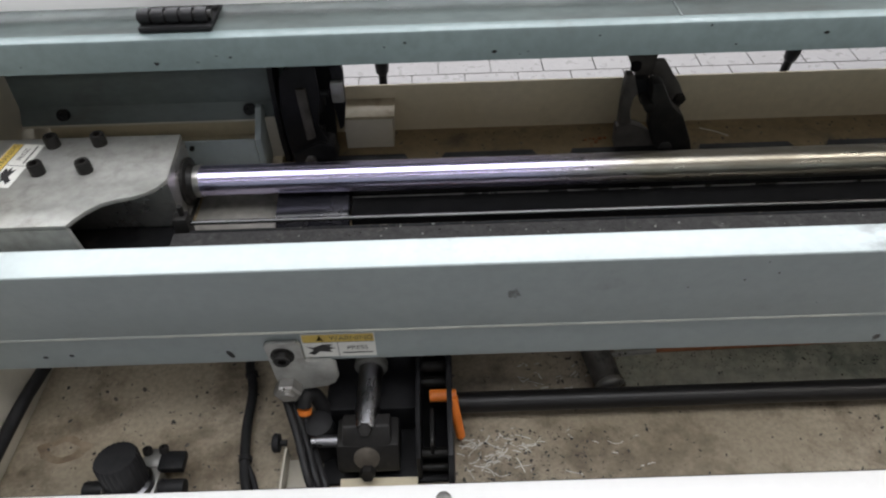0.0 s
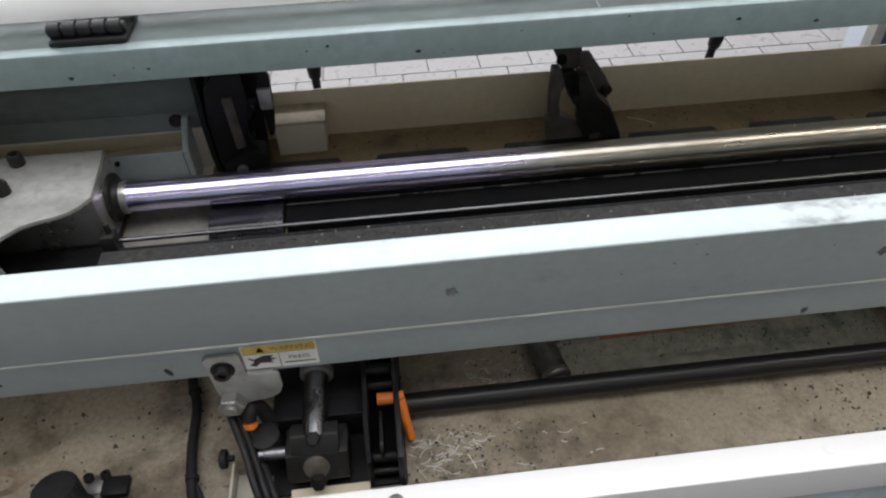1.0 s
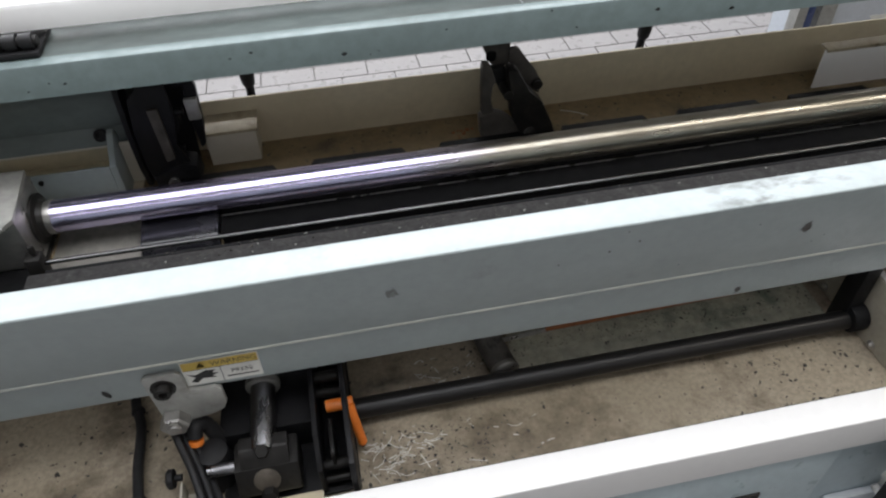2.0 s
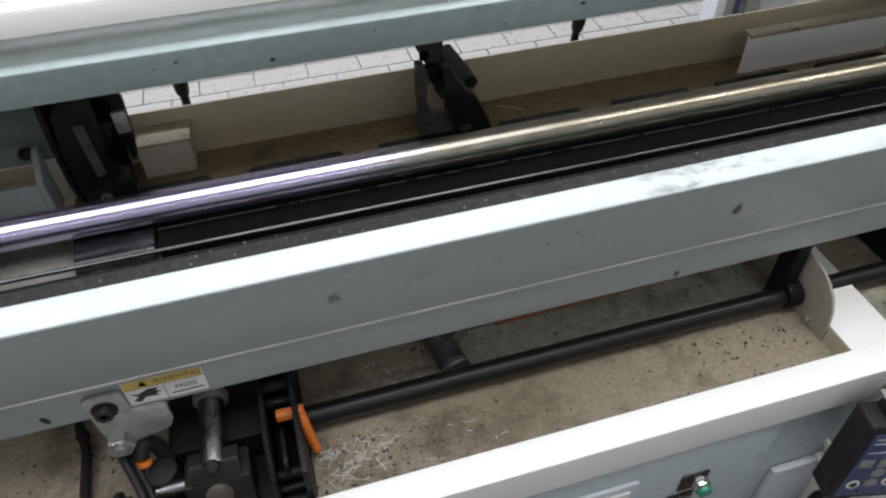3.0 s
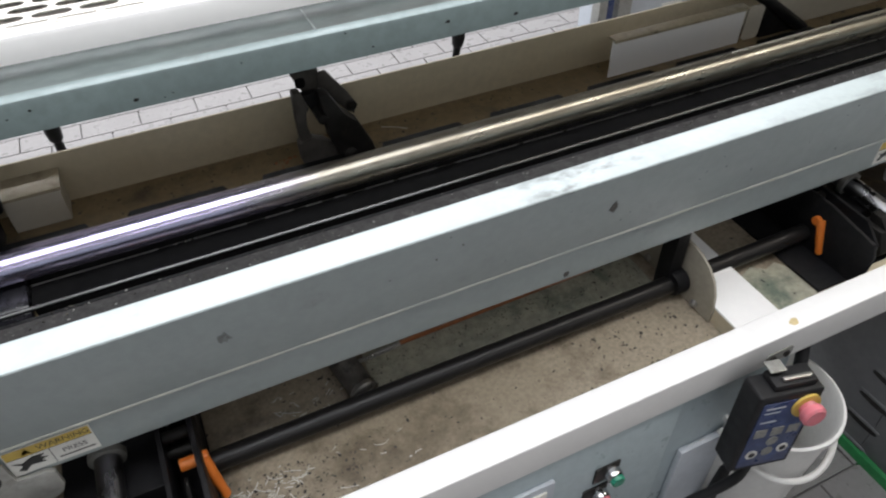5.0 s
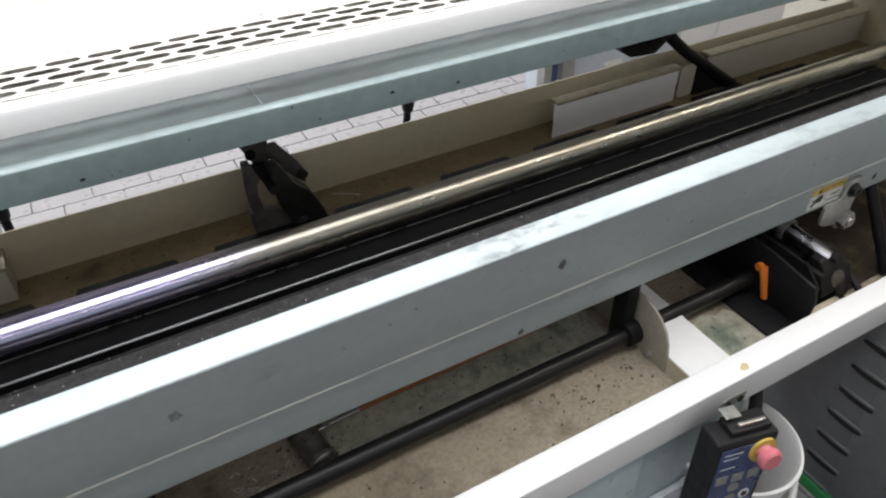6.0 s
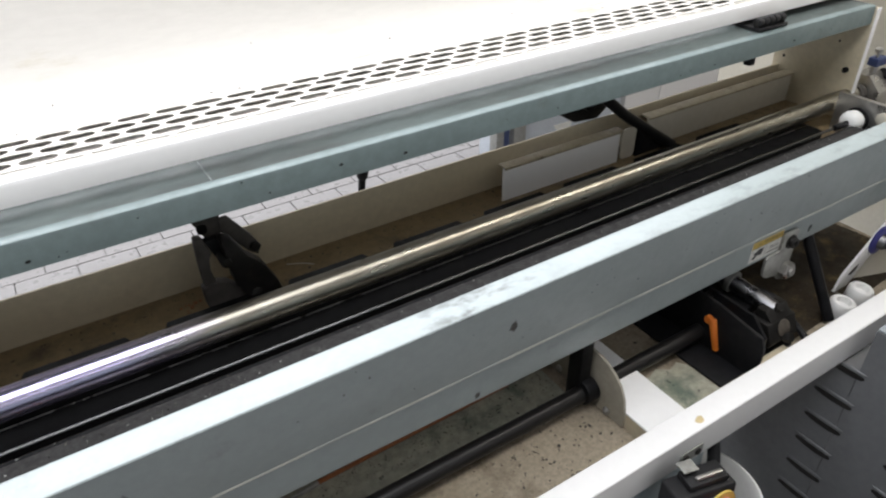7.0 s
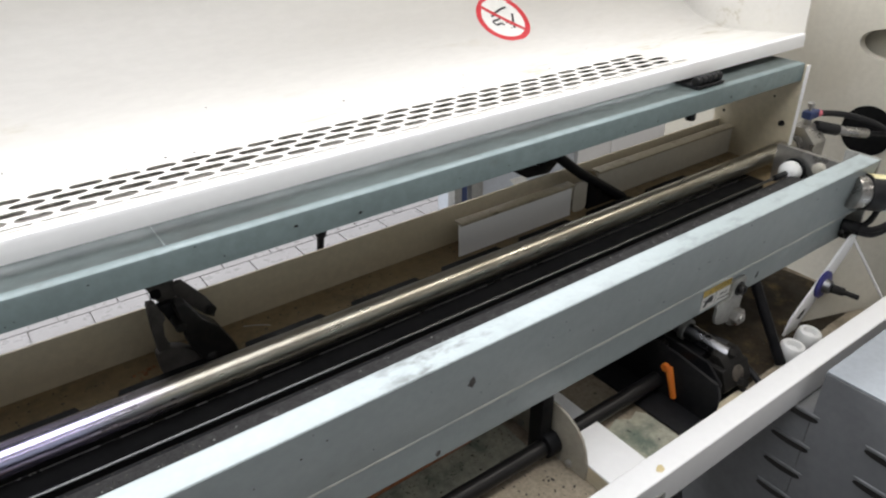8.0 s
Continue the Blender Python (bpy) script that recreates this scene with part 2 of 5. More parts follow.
def shaft_material():
    """Chrome, clean near the left end and worn dull and yellowish further along, with an uneven border."""
    mat = material("chrome_shaft", (0.62, 0.62, 0.64), 0.08, 1.0, grain=30, grain_amount=0.04, bump=0.015, bump_scale=260, rough_var=0.03, stretch=(0.3, 1, 1))
    nt = mat.node_tree
    bsdf = nt.nodes["Principled BSDF"]
    geo = nt.nodes.new("ShaderNodeNewGeometry")
    sep = nt.nodes.new("ShaderNodeSeparateXYZ")
    nt.links.new(geo.outputs["Position"], sep.inputs[0])
    mp = nt.nodes.new("ShaderNodeMapping")
    mp.inputs["Scale"].default_value = (0.22, 1, 1)
    nt.links.new(geo.outputs["Position"], mp.inputs["Vector"])
    noises = []
    for scale, detail in ((14, 5), (70, 6)):
        n = nt.nodes.new("ShaderNodeTexNoise")
        n.inputs["Scale"].default_value, n.inputs["Detail"].default_value = scale, detail
        nt.links.new(mp.outputs["Vector"], n.inputs["Vector"])
        noises.append(n.outputs["Fac"])

    def calc(op, a, b):
        m = nt.nodes.new("ShaderNodeMath")
        m.operation = op
        for k, v in enumerate((a, b)):
            if hasattr(v, "is_linked"):
                nt.links.new(v, m.inputs[k])
            else:
                m.inputs[k].default_value = v
        return m.outputs[0]

    def ramp(src, lo, hi, a=0.0, b=1.0):
        r = nt.nodes.new("ShaderNodeMapRange")
        for k, v in zip(("From Min", "From Max", "To Min", "To Max"), (lo, hi, a, b)):
            r.inputs[k].default_value = v
        nt.links.new(src, r.inputs["Value"])
        return r.outputs["Result"]

    worn = ramp(calc("ADD", sep.outputs[0], calc("MULTIPLY", calc("SUBTRACT", noises[0], 0.5), 0.7)), 0.12, 0.30)
    mottle = ramp(noises[1], 0.35, 0.7)
    m1 = nt.nodes.new("ShaderNodeMix")
    m1.data_type = "RGBA"
    nt.links.new(mottle, m1.inputs[0])
    m1.inputs[6].default_value, m1.inputs[7].default_value = (0.27, 0.25, 0.205, 1), (0.40, 0.38, 0.325, 1)
    m2 = nt.nodes.new("ShaderNodeMix")
    m2.data_type = "RGBA"
    nt.links.new(worn, m2.inputs[0])
    # Violet of the lamp's reflection, put into the clean chrome's colour.
    m2.inputs[6].default_value = (0.68, 0.63, 0.86, 1)
    nt.links.new(m1.outputs[2], m2.inputs[7])
    nt.links.new(m2.outputs[2], bsdf.inputs["Base Color"])
    nt.links.new(calc("ADD", 0.24, calc("MULTIPLY", worn, ramp(mottle, 0.0, 1.0, 0.09, 0.02))), bsdf.inputs["Roughness"])
    return mat


SHAFT = shaft_material()
CHROME = material("polished_chrome", (0.48, 0.48, 0.49), 0.09, 1.0, grain=40, grain_amount=0.05, bump=0.02, bump_scale=300, rough_var=0.03, stretch=(0.3, 1, 1))
STEEL = material("bare_steel", (0.42, 0.41, 0.39), 0.34, 0.9, stain=(0.20, 0.18, 0.15), stain_scale=18, stain_low=0.55, stain_high=0.8, grain_amount=0.12, bump=0.08)
PLATED = material("plated_steel", (0.36, 0.36, 0.335), 0.42, 0.45, dark=(0.28, 0.285, 0.275), stain=(0.15, 0.14, 0.125), stain_scale=17, stain_low=0.49, stain_high=0.8,
                  grain_amount=0.14, bump=0.06)
BLACK = material("matt_black_steel", (0.010, 0.010, 0.011), 0.45, 0.0, stain=(0.035, 0.033, 0.03), stain_scale=14, stain_low=0.55, stain_high=0.85, grain_amount=0.25, bump=0.08, gloss=0.18)
VOID = material("black_bed_coating", (0.007, 0.007, 0.0073), 0.42, 0.0, stain=(0.012, 0.012, 0.011), stain_scale=7, grain_amount=0.2, bump=0.03, gloss=0.06)
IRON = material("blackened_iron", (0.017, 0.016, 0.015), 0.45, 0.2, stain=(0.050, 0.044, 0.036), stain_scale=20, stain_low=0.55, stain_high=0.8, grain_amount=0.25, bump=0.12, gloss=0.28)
RUBBER = material("black_rubber", (0.014, 0.014, 0.015), 0.55, 0.0, grain_amount=0.2, bump=0.05, gloss=0.28)
GRIME = material("grimy_dark_strip", (0.027, 0.026, 0.0255), 0.8, 0.0, dark=(0.016, 0.0155, 0.015), stain=(0.085, 0.08, 0.076), stain_scale=45, stain_low=0.52, stain_high=0.8,
                 grain=160, grain_amount=0.35, bump=0.5, bump_scale=240)
ORANGE = material("orange_plastic", (0.72, 0.19, 0.025), 0.45, 0.0, stain=(0.30, 0.10, 0.03), stain_scale=30, stain_low=0.58, stain_high=0.85, grain_amount=0.08, bump=0.04)
PANEL = material("blue_grey_panel", (0.42, 0.50, 0.53), 0.38, 0.0, dark=(0.37, 0.44, 0.47), grain_amount=0.05, bump=0.03)
DARK_PANEL = material("dark_grey_panel", (0.125, 0.130, 0.135), 0.5, 0.0, dark=(0.11, 0.115, 0.12), grain_amount=0.08, bump=0.05)
LIGHT_PANEL = material("pale_blue_panel", (0.50, 0.54, 0.59), 0.5, 0.0, grain_amount=0.05, bump=0.03)
PLASTIC = material("white_plastic", (0.74, 0.74, 0.72), 0.4, 0.0, stain=(0.5, 0.48, 0.42), stain_scale=8, stain_low=0.66, stain_high=0.9, grain_amount=0.04, bump=0.03)
GREEN = material("green_plastic", (0.02, 0.24, 0.15), 0.3, 0.0, grain_amount=0.05, bump=0.0)
SKIRT = material("green_skirting", (0.02, 0.20, 0.06), 0.5, 0.0, grain_amount=0.1, bump=0.03)
PINK = material("faded_red_plastic", (0.72, 0.20, 0.24), 0.42, 0.0, stain=(0.6, 0.3, 0.32), stain_scale=40, grain_amount=0.06, bump=0.02)
YELLOW = material("yellow_label", (0.62, 0.45, 0.10), 0.5, 0.0, stain=(0.35, 0.27, 0.12), stain_scale=30, stain_low=0.6, stain_high=0.85, grain_amount=0.06, bump=0.02)
PAPER = material("white_label", (0.70, 0.70, 0.66), 0.5, 0.0, stain=(0.35, 0.34, 0.30), stain_scale=30, stain_low=0.62, stain_high=0.9, grain_amount=0.05, bump=0.02)
INK = material("black_ink", (0.02, 0.02, 0.02), 0.6, 0.0, grain_amount=0.1, bump=0.0)
BLUE = material("blue_membrane", (0.03, 0.05, 0.14), 0.35, 0.0, stain=(0.06, 0.10, 0.25), stain_scale=20, grain_amount=0.1, bump=0.02)
BLUE_RING = material("violet_blue_plastic", (0.04, 0.04, 0.20), 0.4, 0.0, grain_amount=0.1, bump=0.02)
RED = material("sign_red", (0.55, 0.03, 0.04), 0.45, 0.0, grain_amount=0.06, bump=0.0)
RUST = material("red_brown_stick", (0.30, 0.11, 0.04), 0.6, 0.0, stain=(0.12, 0.05, 0.02), stain_scale=30, grain_amount=0.2, bump=0.1)
TILE = material("pale_floor_tile", (0.24, 0.232, 0.23), 0.35, 0.0, dark=(0.215, 0.206, 0.204), grain_amount=0.06, bump=0.03)
GROUT = material("grey_grout", (0.20, 0.192, 0.188), 0.8, 0.0, grain_amount=0.15, bump=0.1)
PLASTER = material("white_plaster", (0.42, 0.42, 0.41), 0.7, 0.0, dark=(0.37, 0.37, 0.36), grain_amount=0.04, bump=0.05)
FLAKE = material("black_flakes", (0.032, 0.029, 0.025), 0.6, 0.0, stain=(0.11, 0.10, 0.08), stain_scale=60, stain_low=0.5, stain_high=0.62, grain_amount=0.2, bump=0.0)
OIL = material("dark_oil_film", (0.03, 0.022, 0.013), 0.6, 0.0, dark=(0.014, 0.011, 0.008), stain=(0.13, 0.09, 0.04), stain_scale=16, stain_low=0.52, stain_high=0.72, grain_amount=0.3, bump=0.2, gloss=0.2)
DUCT = material("grey_duct", (0.74, 0.72, 0.69), 0.6, 0.0, grain_amount=0.1, bump=0.03)
RUB = material("rubbed_grey_mark", (0.15, 0.165, 0.16), 0.45, 0.0, stain=(0.21, 0.24, 0.235), stain_scale=120, stain_low=0.45, stain_high=0.6, grain_amount=0.3, bump=0.0)
SCAB = material("brown_scab", (0.055, 0.05, 0.046), 0.5, 0.0, stain=(0.09, 0.085, 0.08), stain_scale=90, stain_low=0.5, stain_high=0.7, grain_amount=0.3, bump=0.1)
SATIN = material("satin_steel_rod", (0.24, 0.24, 0.25), 0.30, 1.0, stain=(0.18, 0.17, 0.16), stain_scale=25, stain_low=0.55, stain_high=0.8, grain_amount=0.12, bump=0.03, stretch=(1, 0.4, 1))
LEDGE_PAINT = material("grimy_cream_ledge", (0.40, 0.35, 0.25), 0.5, dark=(0.28, 0.23, 0.15), stain=(0.13, 0.10, 0.06), stain_scale=22, stain_low=0.5, stain_high=0.75, grain_amount=0.15, bump=0.08)
# Rail paint with grime, its base also darkened for shade under the hood.
GRIMY_SHADED_PAINT = material("grimy_shaded_rail_paint", (0.125, 0.152, 0.148), 0.55, 0.0, dark=(0.085, 0.10, 0.097), stain=(0.075, 0.08, 0.075), stain_scale=9, stain_low=0.5, stain_high=0.78,
                    speck=(0.03, 0.03, 0.03), speck_scale=60, speck_low=0.77, grain_amount=0.12, bump=0.05, stretch=(0.5, 1, 1))
RING_STAIN = material("rust_ring", (0.165, 0.118, 0.075), 0.6, 0.0, stain=(0.25, 0.20, 0.14), stain_scale=35, stain_low=0.4, stain_high=0.7, grain_amount=0.2, bump=0.1)
THREAD = material("white_scrapes", (0.62, 0.60, 0.55), 0.6, 0.0, grain_amount=0.1, bump=0.0)
STAINED = material("oil_spot", (0.62, 0.51, 0.28), 0.5, 0.0, grain_amount=0.25, bump=0.0)
# Worn fold line; its pale colour also carries the edge highlight.
WORN_LIT_EDGE = material("worn_lit_edge", (0.50, 0.51, 0.455), 0.45, 0.0, stain=(0.36, 0.385, 0.365), stain_scale=14, stain_low=0.45, stain_high=0.65, grain_amount=0.15, bump=0.05, stretch=(0.4, 1, 1))
ROD = material("dark_drawn_steel", (0.11, 0.11, 0.11), 0.20, 1.0, grain=40, grain_amount=0.1, bump=0.02, bump_scale=260, rough_var=0.04, stretch=(0.3, 1, 1))
LINK = material("worn_grey_iron", (0.085, 0.078, 0.070), 0.6, 0.1, dark=(0.045, 0.041, 0.037), stain=(0.03, 0.026, 0.022), stain_scale=22, stain_low=0.5, stain_high=0.75, grain_amount=0.2, bump=0.12, gloss=0.3)
SHOE = material("glossy_black_shoe", (0.012, 0.012, 0.015), 0.20, 0.0, stain=(0.03, 0.03, 0.034), stain_scale=20, stain_low=0.5, stain_high=0.8, grain_amount=0.2, bump=0.03, gloss=0.6)
# Cream of the base plate, greyed: shade is put into its colour.
SHADED_PLATE = material("shaded_cream_plate", (0.21, 0.20, 0.18), 0.6, 0.0, dark=(0.16, 0.15, 0.13), stain=(0.09, 0.085, 0.075), stain_scale=20, grain_amount=0.15, bump=0.05)
BLACK_ROD = material("black_oiled_rod", (0.011, 0.0105, 0.0105), 0.36, 0.0, stain=(0.02, 0.019, 0.018), stain_scale=12, stain_low=0.55, stain_high=0.85, grain_amount=0.1, bump=0.0, rough_var=0.03, gloss=0.35, stretch=(0.3, 1, 1))
KEY = material("worn_grey_key", (0.27, 0.27, 0.25), 0.5, 0.0, stain=(0.12, 0.13, 0.15), stain_scale=120, stain_low=0.5, stain_high=0.65, grain_amount=0.2, bump=0.02)
SIDE_PAINT = material("greyed_cream_paint", (0.36, 0.335, 0.275), 0.5, dark=(0.30, 0.275, 0.215), stain=(0.16, 0.13, 0.09), stain_scale=14, stain_low=0.56, stain_high=0.8, grain_amount=0.1, bump=0.05)
TOP_PANEL = material("grey_blue_top", (0.36, 0.39, 0.42), 0.5, 0.0, grain_amount=0.06, bump=0.03)
PALE_LABEL = material("pale_yellow_label", (0.70, 0.64, 0.36), 0.5, 0.0, stain=(0.5, 0.46, 0.3), stain_scale=60, grain_amount=0.1, bump=0.0)
DUSTY = material("dusty_dark_iron", (0.10, 0.092, 0.08), 0.7, 0.0, dark=(0.05, 0.046, 0.04), stain=(0.03, 0.027, 0.024), stain_scale=30, stain_low=0.48, stain_high=0.6, grain_amount=0.35, bump=0.3)
TAN = material("worn_tan_steel", (0.11, 0.095, 0.078), 0.55, 0.3, stain=(0.07, 0.06, 0.05), stain_scale=45, stain_low=0.5, stain_high=0.7, grain_amount=0.2, bump=0.12)


# ---- setting ----
def setting(name, bm, mat, label, category="structure"):
    return tagged(finish(bm, name, mat), label, category, kind="structure")


ground = setting("ground", block(-5, 8, -4, 7, -0.1, -0.012, 0), GROUT, "grey grouted workshop floor under pale tiles", "floor")
setting("wall_north", block(-5, 8, 7, 7.2, -0.1, 3.5, 0), PLASTER, "plain white plastered workshop wall", "wall")
setting("wall_south", block(-5, 8, -4.2, -4, -0.1, 3.5, 0), PLASTER, "plain white plastered workshop wall", "wall")
setting("wall_west", block(-5.2, -5, -4, 7, -0.1, 3.5, 0), PLASTER, "plain white plastered workshop wall", "wall")
setting("wall_east", block(8, 8.2, -4, 7, -0.1, 3.5, 0), PLASTER, "plain white plastered workshop wall", "wall")
setting("ceiling", block(-5, 8, -4, 7, 3.4, 3.55, 0), PLASTER, "plain white workshop ceiling", "ceiling")
for lx, ly, ll, lwid, lw, lc in LAMPS:
    fix = thing("ceiling_lamp", "long white ceiling luminaire fixed under the ceiling", "lamp", (lx, ly, 3.4), "ceiling lamps")
    part("housing", block(-ll / 2 - 0.03, ll / 2 + 0.03, -lwid / 2 - 0.03, lwid / 2 + 0.03, -0.05, 0.0, 0.006), WHITE, fix)

# ---- front beam ----
BX0, BX1 = -0.74, 1.86
beam = thing("front_beam", "pale blue-green folded steel beam, worn and scuffed, across the machine", "beam", (0.5, 0.6, 0.8))


def under(ob, parent):
    """Parent with the place kept."""
    ob.parent = parent
    ob.matrix_parent_inverse = Matrix.Translation(parent.location).inverted()
    return ob


def put(name, bm, mat, parent, label="", smooth=40):
    return under(finish(bm, name, mat, None, label, smooth), parent)


put("body", solid([(0.577, 1.0155), (0.6263, 1.0155), (0.6263, 0.8765), (0.5965, 0.8765)], BX0, BX1, "x", 0.004, 3), PAINT, beam)
put("flange", solid([(0.6065, 0.8755), (0.622, 0.8755), (0.622, 0.804), (0.6065, 0.804)], BX0, BX1 - 0.02, "x", 0.002), PAINT, beam)
put("seam", bar((BX0, 0.5990, 0.8785), (BX1 - 0.002, 0.5990, 0.8785), 0.0040, 10), WORN_LIT_EDGE, beam, "worn fold line, paled for its edge highlight")

# ---- rear rail ----
rail = thing("rear_rail", "blue-green folded steel rail with a dirty top and chipped paint", "rail", (0.5, 0.85, 1.13))
put("face", solid([(0.843, 1.132), (0.843, 1.172), (0.8445, 1.1755), (0.848, 1.177), (0.862, 1.177), (0.862, 1.173), (0.849, 1.172), (0.847, 1.170), (0.847, 1.132)], -0.78, 1.93), RAIL_PAINT, rail)
put("top", block(-0.78, 1.93, 0.862, 0.985, 1.173, 1.1770, 0.0), GRIMY_SHADED_PAINT, rail, "grimy top of the rail, darkened for shade under the hood")

# ---- bed: grimy strip, black plate, thin rod, shaft ----
strip = thing("ledge", "dark grimy steel ledge strewn with dust and chips", "ledge", (0.7, 0.69, 0.915))
put("plate", block(-0.384, 1.80, 0.640, 0.738, 0.915, 0.935, 0.002), GRIME, strip)
put("edge_strip", block(-0.362, 1.80, 0.7385, 0.744, 0.912, 0.9345, 0.001), BLACK, strip, "black rear edge strip")
bed = thing("bed_plate", "matt black bed plate with a notched rear edge", "plate", (0.5, 0.85, 0.9))
TABS = [(-0.213 + 0.2128 * k, -0.213 + 0.2128 * k + 0.158) for k in range(9)]
outline = [(-0.14, 0.800), (1.78, 0.800), (1.78, 0.937)]
for a, b in reversed(TABS):
    outline += [(b, 0.937), (b - 0.006, 0.951), (a + 0.006, 0.951), (a, 0.937)]
outline = [p for p in outline if p[0] <= 1.78]
outline += [(-0.22, 0.937), (-0.22, 0.8605), (-0.14, 0.8605)]
put("plate", solid(outline, 0.893, 0.905, "z", 0.0), VOID, bed)
put("apron", solid([(0.800, 0.892), (0.806, 0.892), (0.806, 0.855), (0.752, 0.83), (0.748, 0.835), (0.800, 0.86)], -0.14, 1.78), VOID, bed)
put("end_shoe", solid([(0.800, 0.906), (0.835, 0.914), (0.86, 0.9145), (0.86, 0.875), (0.79, 0.845), (0.77, 0.86), (0.776, 0.873)], -0.255, -0.1435, "x", 0.003), SHOE, bed, "shiny black end shoe")

shaft = thing("guide_shaft", "polished chrome guide shaft, scratched and dull further along", "shaft", (0.5, 0.85, 0.94))
put("shaft", bar((-0.41, 0.85, 0.94), (2.06, 0.85, 0.94), 0.0235, 96), SHAFT, shaft)
put("end_collar", bar((1.965, 0.85, 0.94), (1.99, 0.85, 0.94), 0.027, 40, 0.002), DUSTY, shaft, "grey end collar")
put("front_collar", bar((-0.376, 0.85, 0.94), (-0.366, 0.85, 0.94), 0.0250, 40, 0.001), STEEL, shaft)

# Bar added for the pale line running just below the shaft.
put("pale_line_bar", bar((-0.14, 0.8405, 0.9058), (1.78, 0.8405, 0.9058), 0.0012, 8), STEEL, bed, "thin grey bar for the pale line below the shaft")
thin = thing("thin_rod", "thin bright steel rod with a white plastic end knob", "rod", (0.5, 0.755, 0.94))
put("rod", bar((-0.376, 0.757, 0.9365), (1.80, 0.757, 0.9365), 0.0035, 16), ROD, thin)

# ---- rear shelf and wall ----
rear = thing("rear_trough", "cream painted rear trough with an oily brown floor", "trough", (0.5, 1.0, 0.88))
put("floor", block(-0.69, 1.93, 0.80, 1.05, 0.875, 0.885, 0), SHELF, rear, "oily brown trough floor with debris")
put("wall", block(-0.69, 1.93, 1.05, 1.054, 0.87, 0.976, 0.001), BEIGE, rear)
put("shim", block(-0.385, -0.258, 0.69, 0.905, 0.8765, 0.8875, 0.001), SHADED_PLATE, rear, "cream base plate, greyed for the shade it lies in")
put("end_sheet", block(-0.689, -0.272, 0.9055, 1.0495, 0.8855, 0.8875, 0.0), BEIGE, rear)
put("lip", block(-0.69, 1.93, 1.0545, 1.068, 0.964, 0.968, 0.001), BEIGE, rear)
put("skirt", block(-0.69, 1.93, 0.945, 0.95, 0.617, 0.874, 0), BEIGE, rear)

# ---- tray ----
tray = thing("oil_tray", "dirty beige sheet tray with chips and scratches", "tray", (0.5, 0.7, 0.6))
put("floor", block(-0.69, 1.92, 0.478, 0.95, 0.609, 0.617, 0), TRAY, tray)
put("front_edge", block(-0.69, 1.92, 0.478, 0.509, 0.6175, 0.622, 0.001), LINK, tray, "dark grey front edge strip")

# ---- front rail ----
front = thing("front_rail", "white enamelled front rail with a stain and small screws", "rail", (0.5, 0.44, 0.66))
put("body", solid([(0.427, 0.684), (0.476, 0.684), (0.476, 0.62), (0.470, 0.62), (0.470, 0.678), (0.433, 0.678), (0.433, 0.606), (0.427, 0.606)], -0.75, 2.25, "x", 0.003, 3), WHITE, front)

# ---- end cheeks ----
left = thing("left_cheek", "cream painted side plate closing the machine", "side plate", (-0.7, 0.8, 0.6))
put("plate", block(-0.705, -0.692, 0.48, 1.30, 0.0, 1.18, 0.002), CREAM, left)
right = thing("right_cheek", "cream painted end plate with screws and holes", "side plate", (1.93, 0.95, 0.9))
put("plate", solid([(0.837, 0.86), (1.075, 0.86), (1.075, 1.13), (0.99, 1.172), (0.837, 1.172)], 1.932, 1.938, "x", 0.001), BEIGE, right)

# ---- hood ----
hood = thing("hood", "white curved sheet hood with rows of slotted holes", "hood", (0.5, 1.0, 1.2))
HX0, HX1, PITCH = -0.85, 2.01, 0.0575
# rows of slots: front edge, back edge, slot width, shift
SLOT_ROWS = [(0.925, 0.9475, 0.008, 0.5), (0.9475, 0.9826, 0.0245, 0.0), (0.9826, 1.0178, 0.0245, 0.5), (1.0178, 1.053, 0.0245, 0.0), (1.053, 1.086, 0.0235, 0.5)]


def hood_z(y):
    """Height of the hood's sheet at depth y."""
    z = 1.228 - 0.11 * (y - 0.905)
    return z if y < 1.10 else z + 1.9 * (y - 1.10) ** 2


bm = bmesh.new()
ys = [0.909, 0.917, 0.925]
grid = [[bm.verts.new((x, y, hood_z(y))) for y in ys] for x in (HX0, HX1)]
for k in range(len(ys) - 1):
    bm.faces.new((grid[0][k], grid[1][k], grid[1][k + 1], grid[0][k + 1]))
path = [(y, hood_z(y)) for y in (1.086, 1.10, 1.115, 1.13, 1.16, 1.19, 1.22, 1.25, 1.28, 1.31, 1.34, 1.37)]
for k in range(1, 9):
    tilt = radians(42.5 + 4.0 * k)
    path.append((path[-1][0] + 0.02 * math.cos(tilt), path[-1][1] + 0.02 * math.sin(tilt)))
path.append((path[-1][0] + 0.03, path[-1][1] + 0.11))
grid = [[bm.verts.new((x, y, z)) for y, z in path] for x in (HX0, HX1)]
for k in range(len(path) - 1):
    bm.faces.new((grid[0][k], grid[1][k], grid[1][k + 1], grid[0][k + 1]))
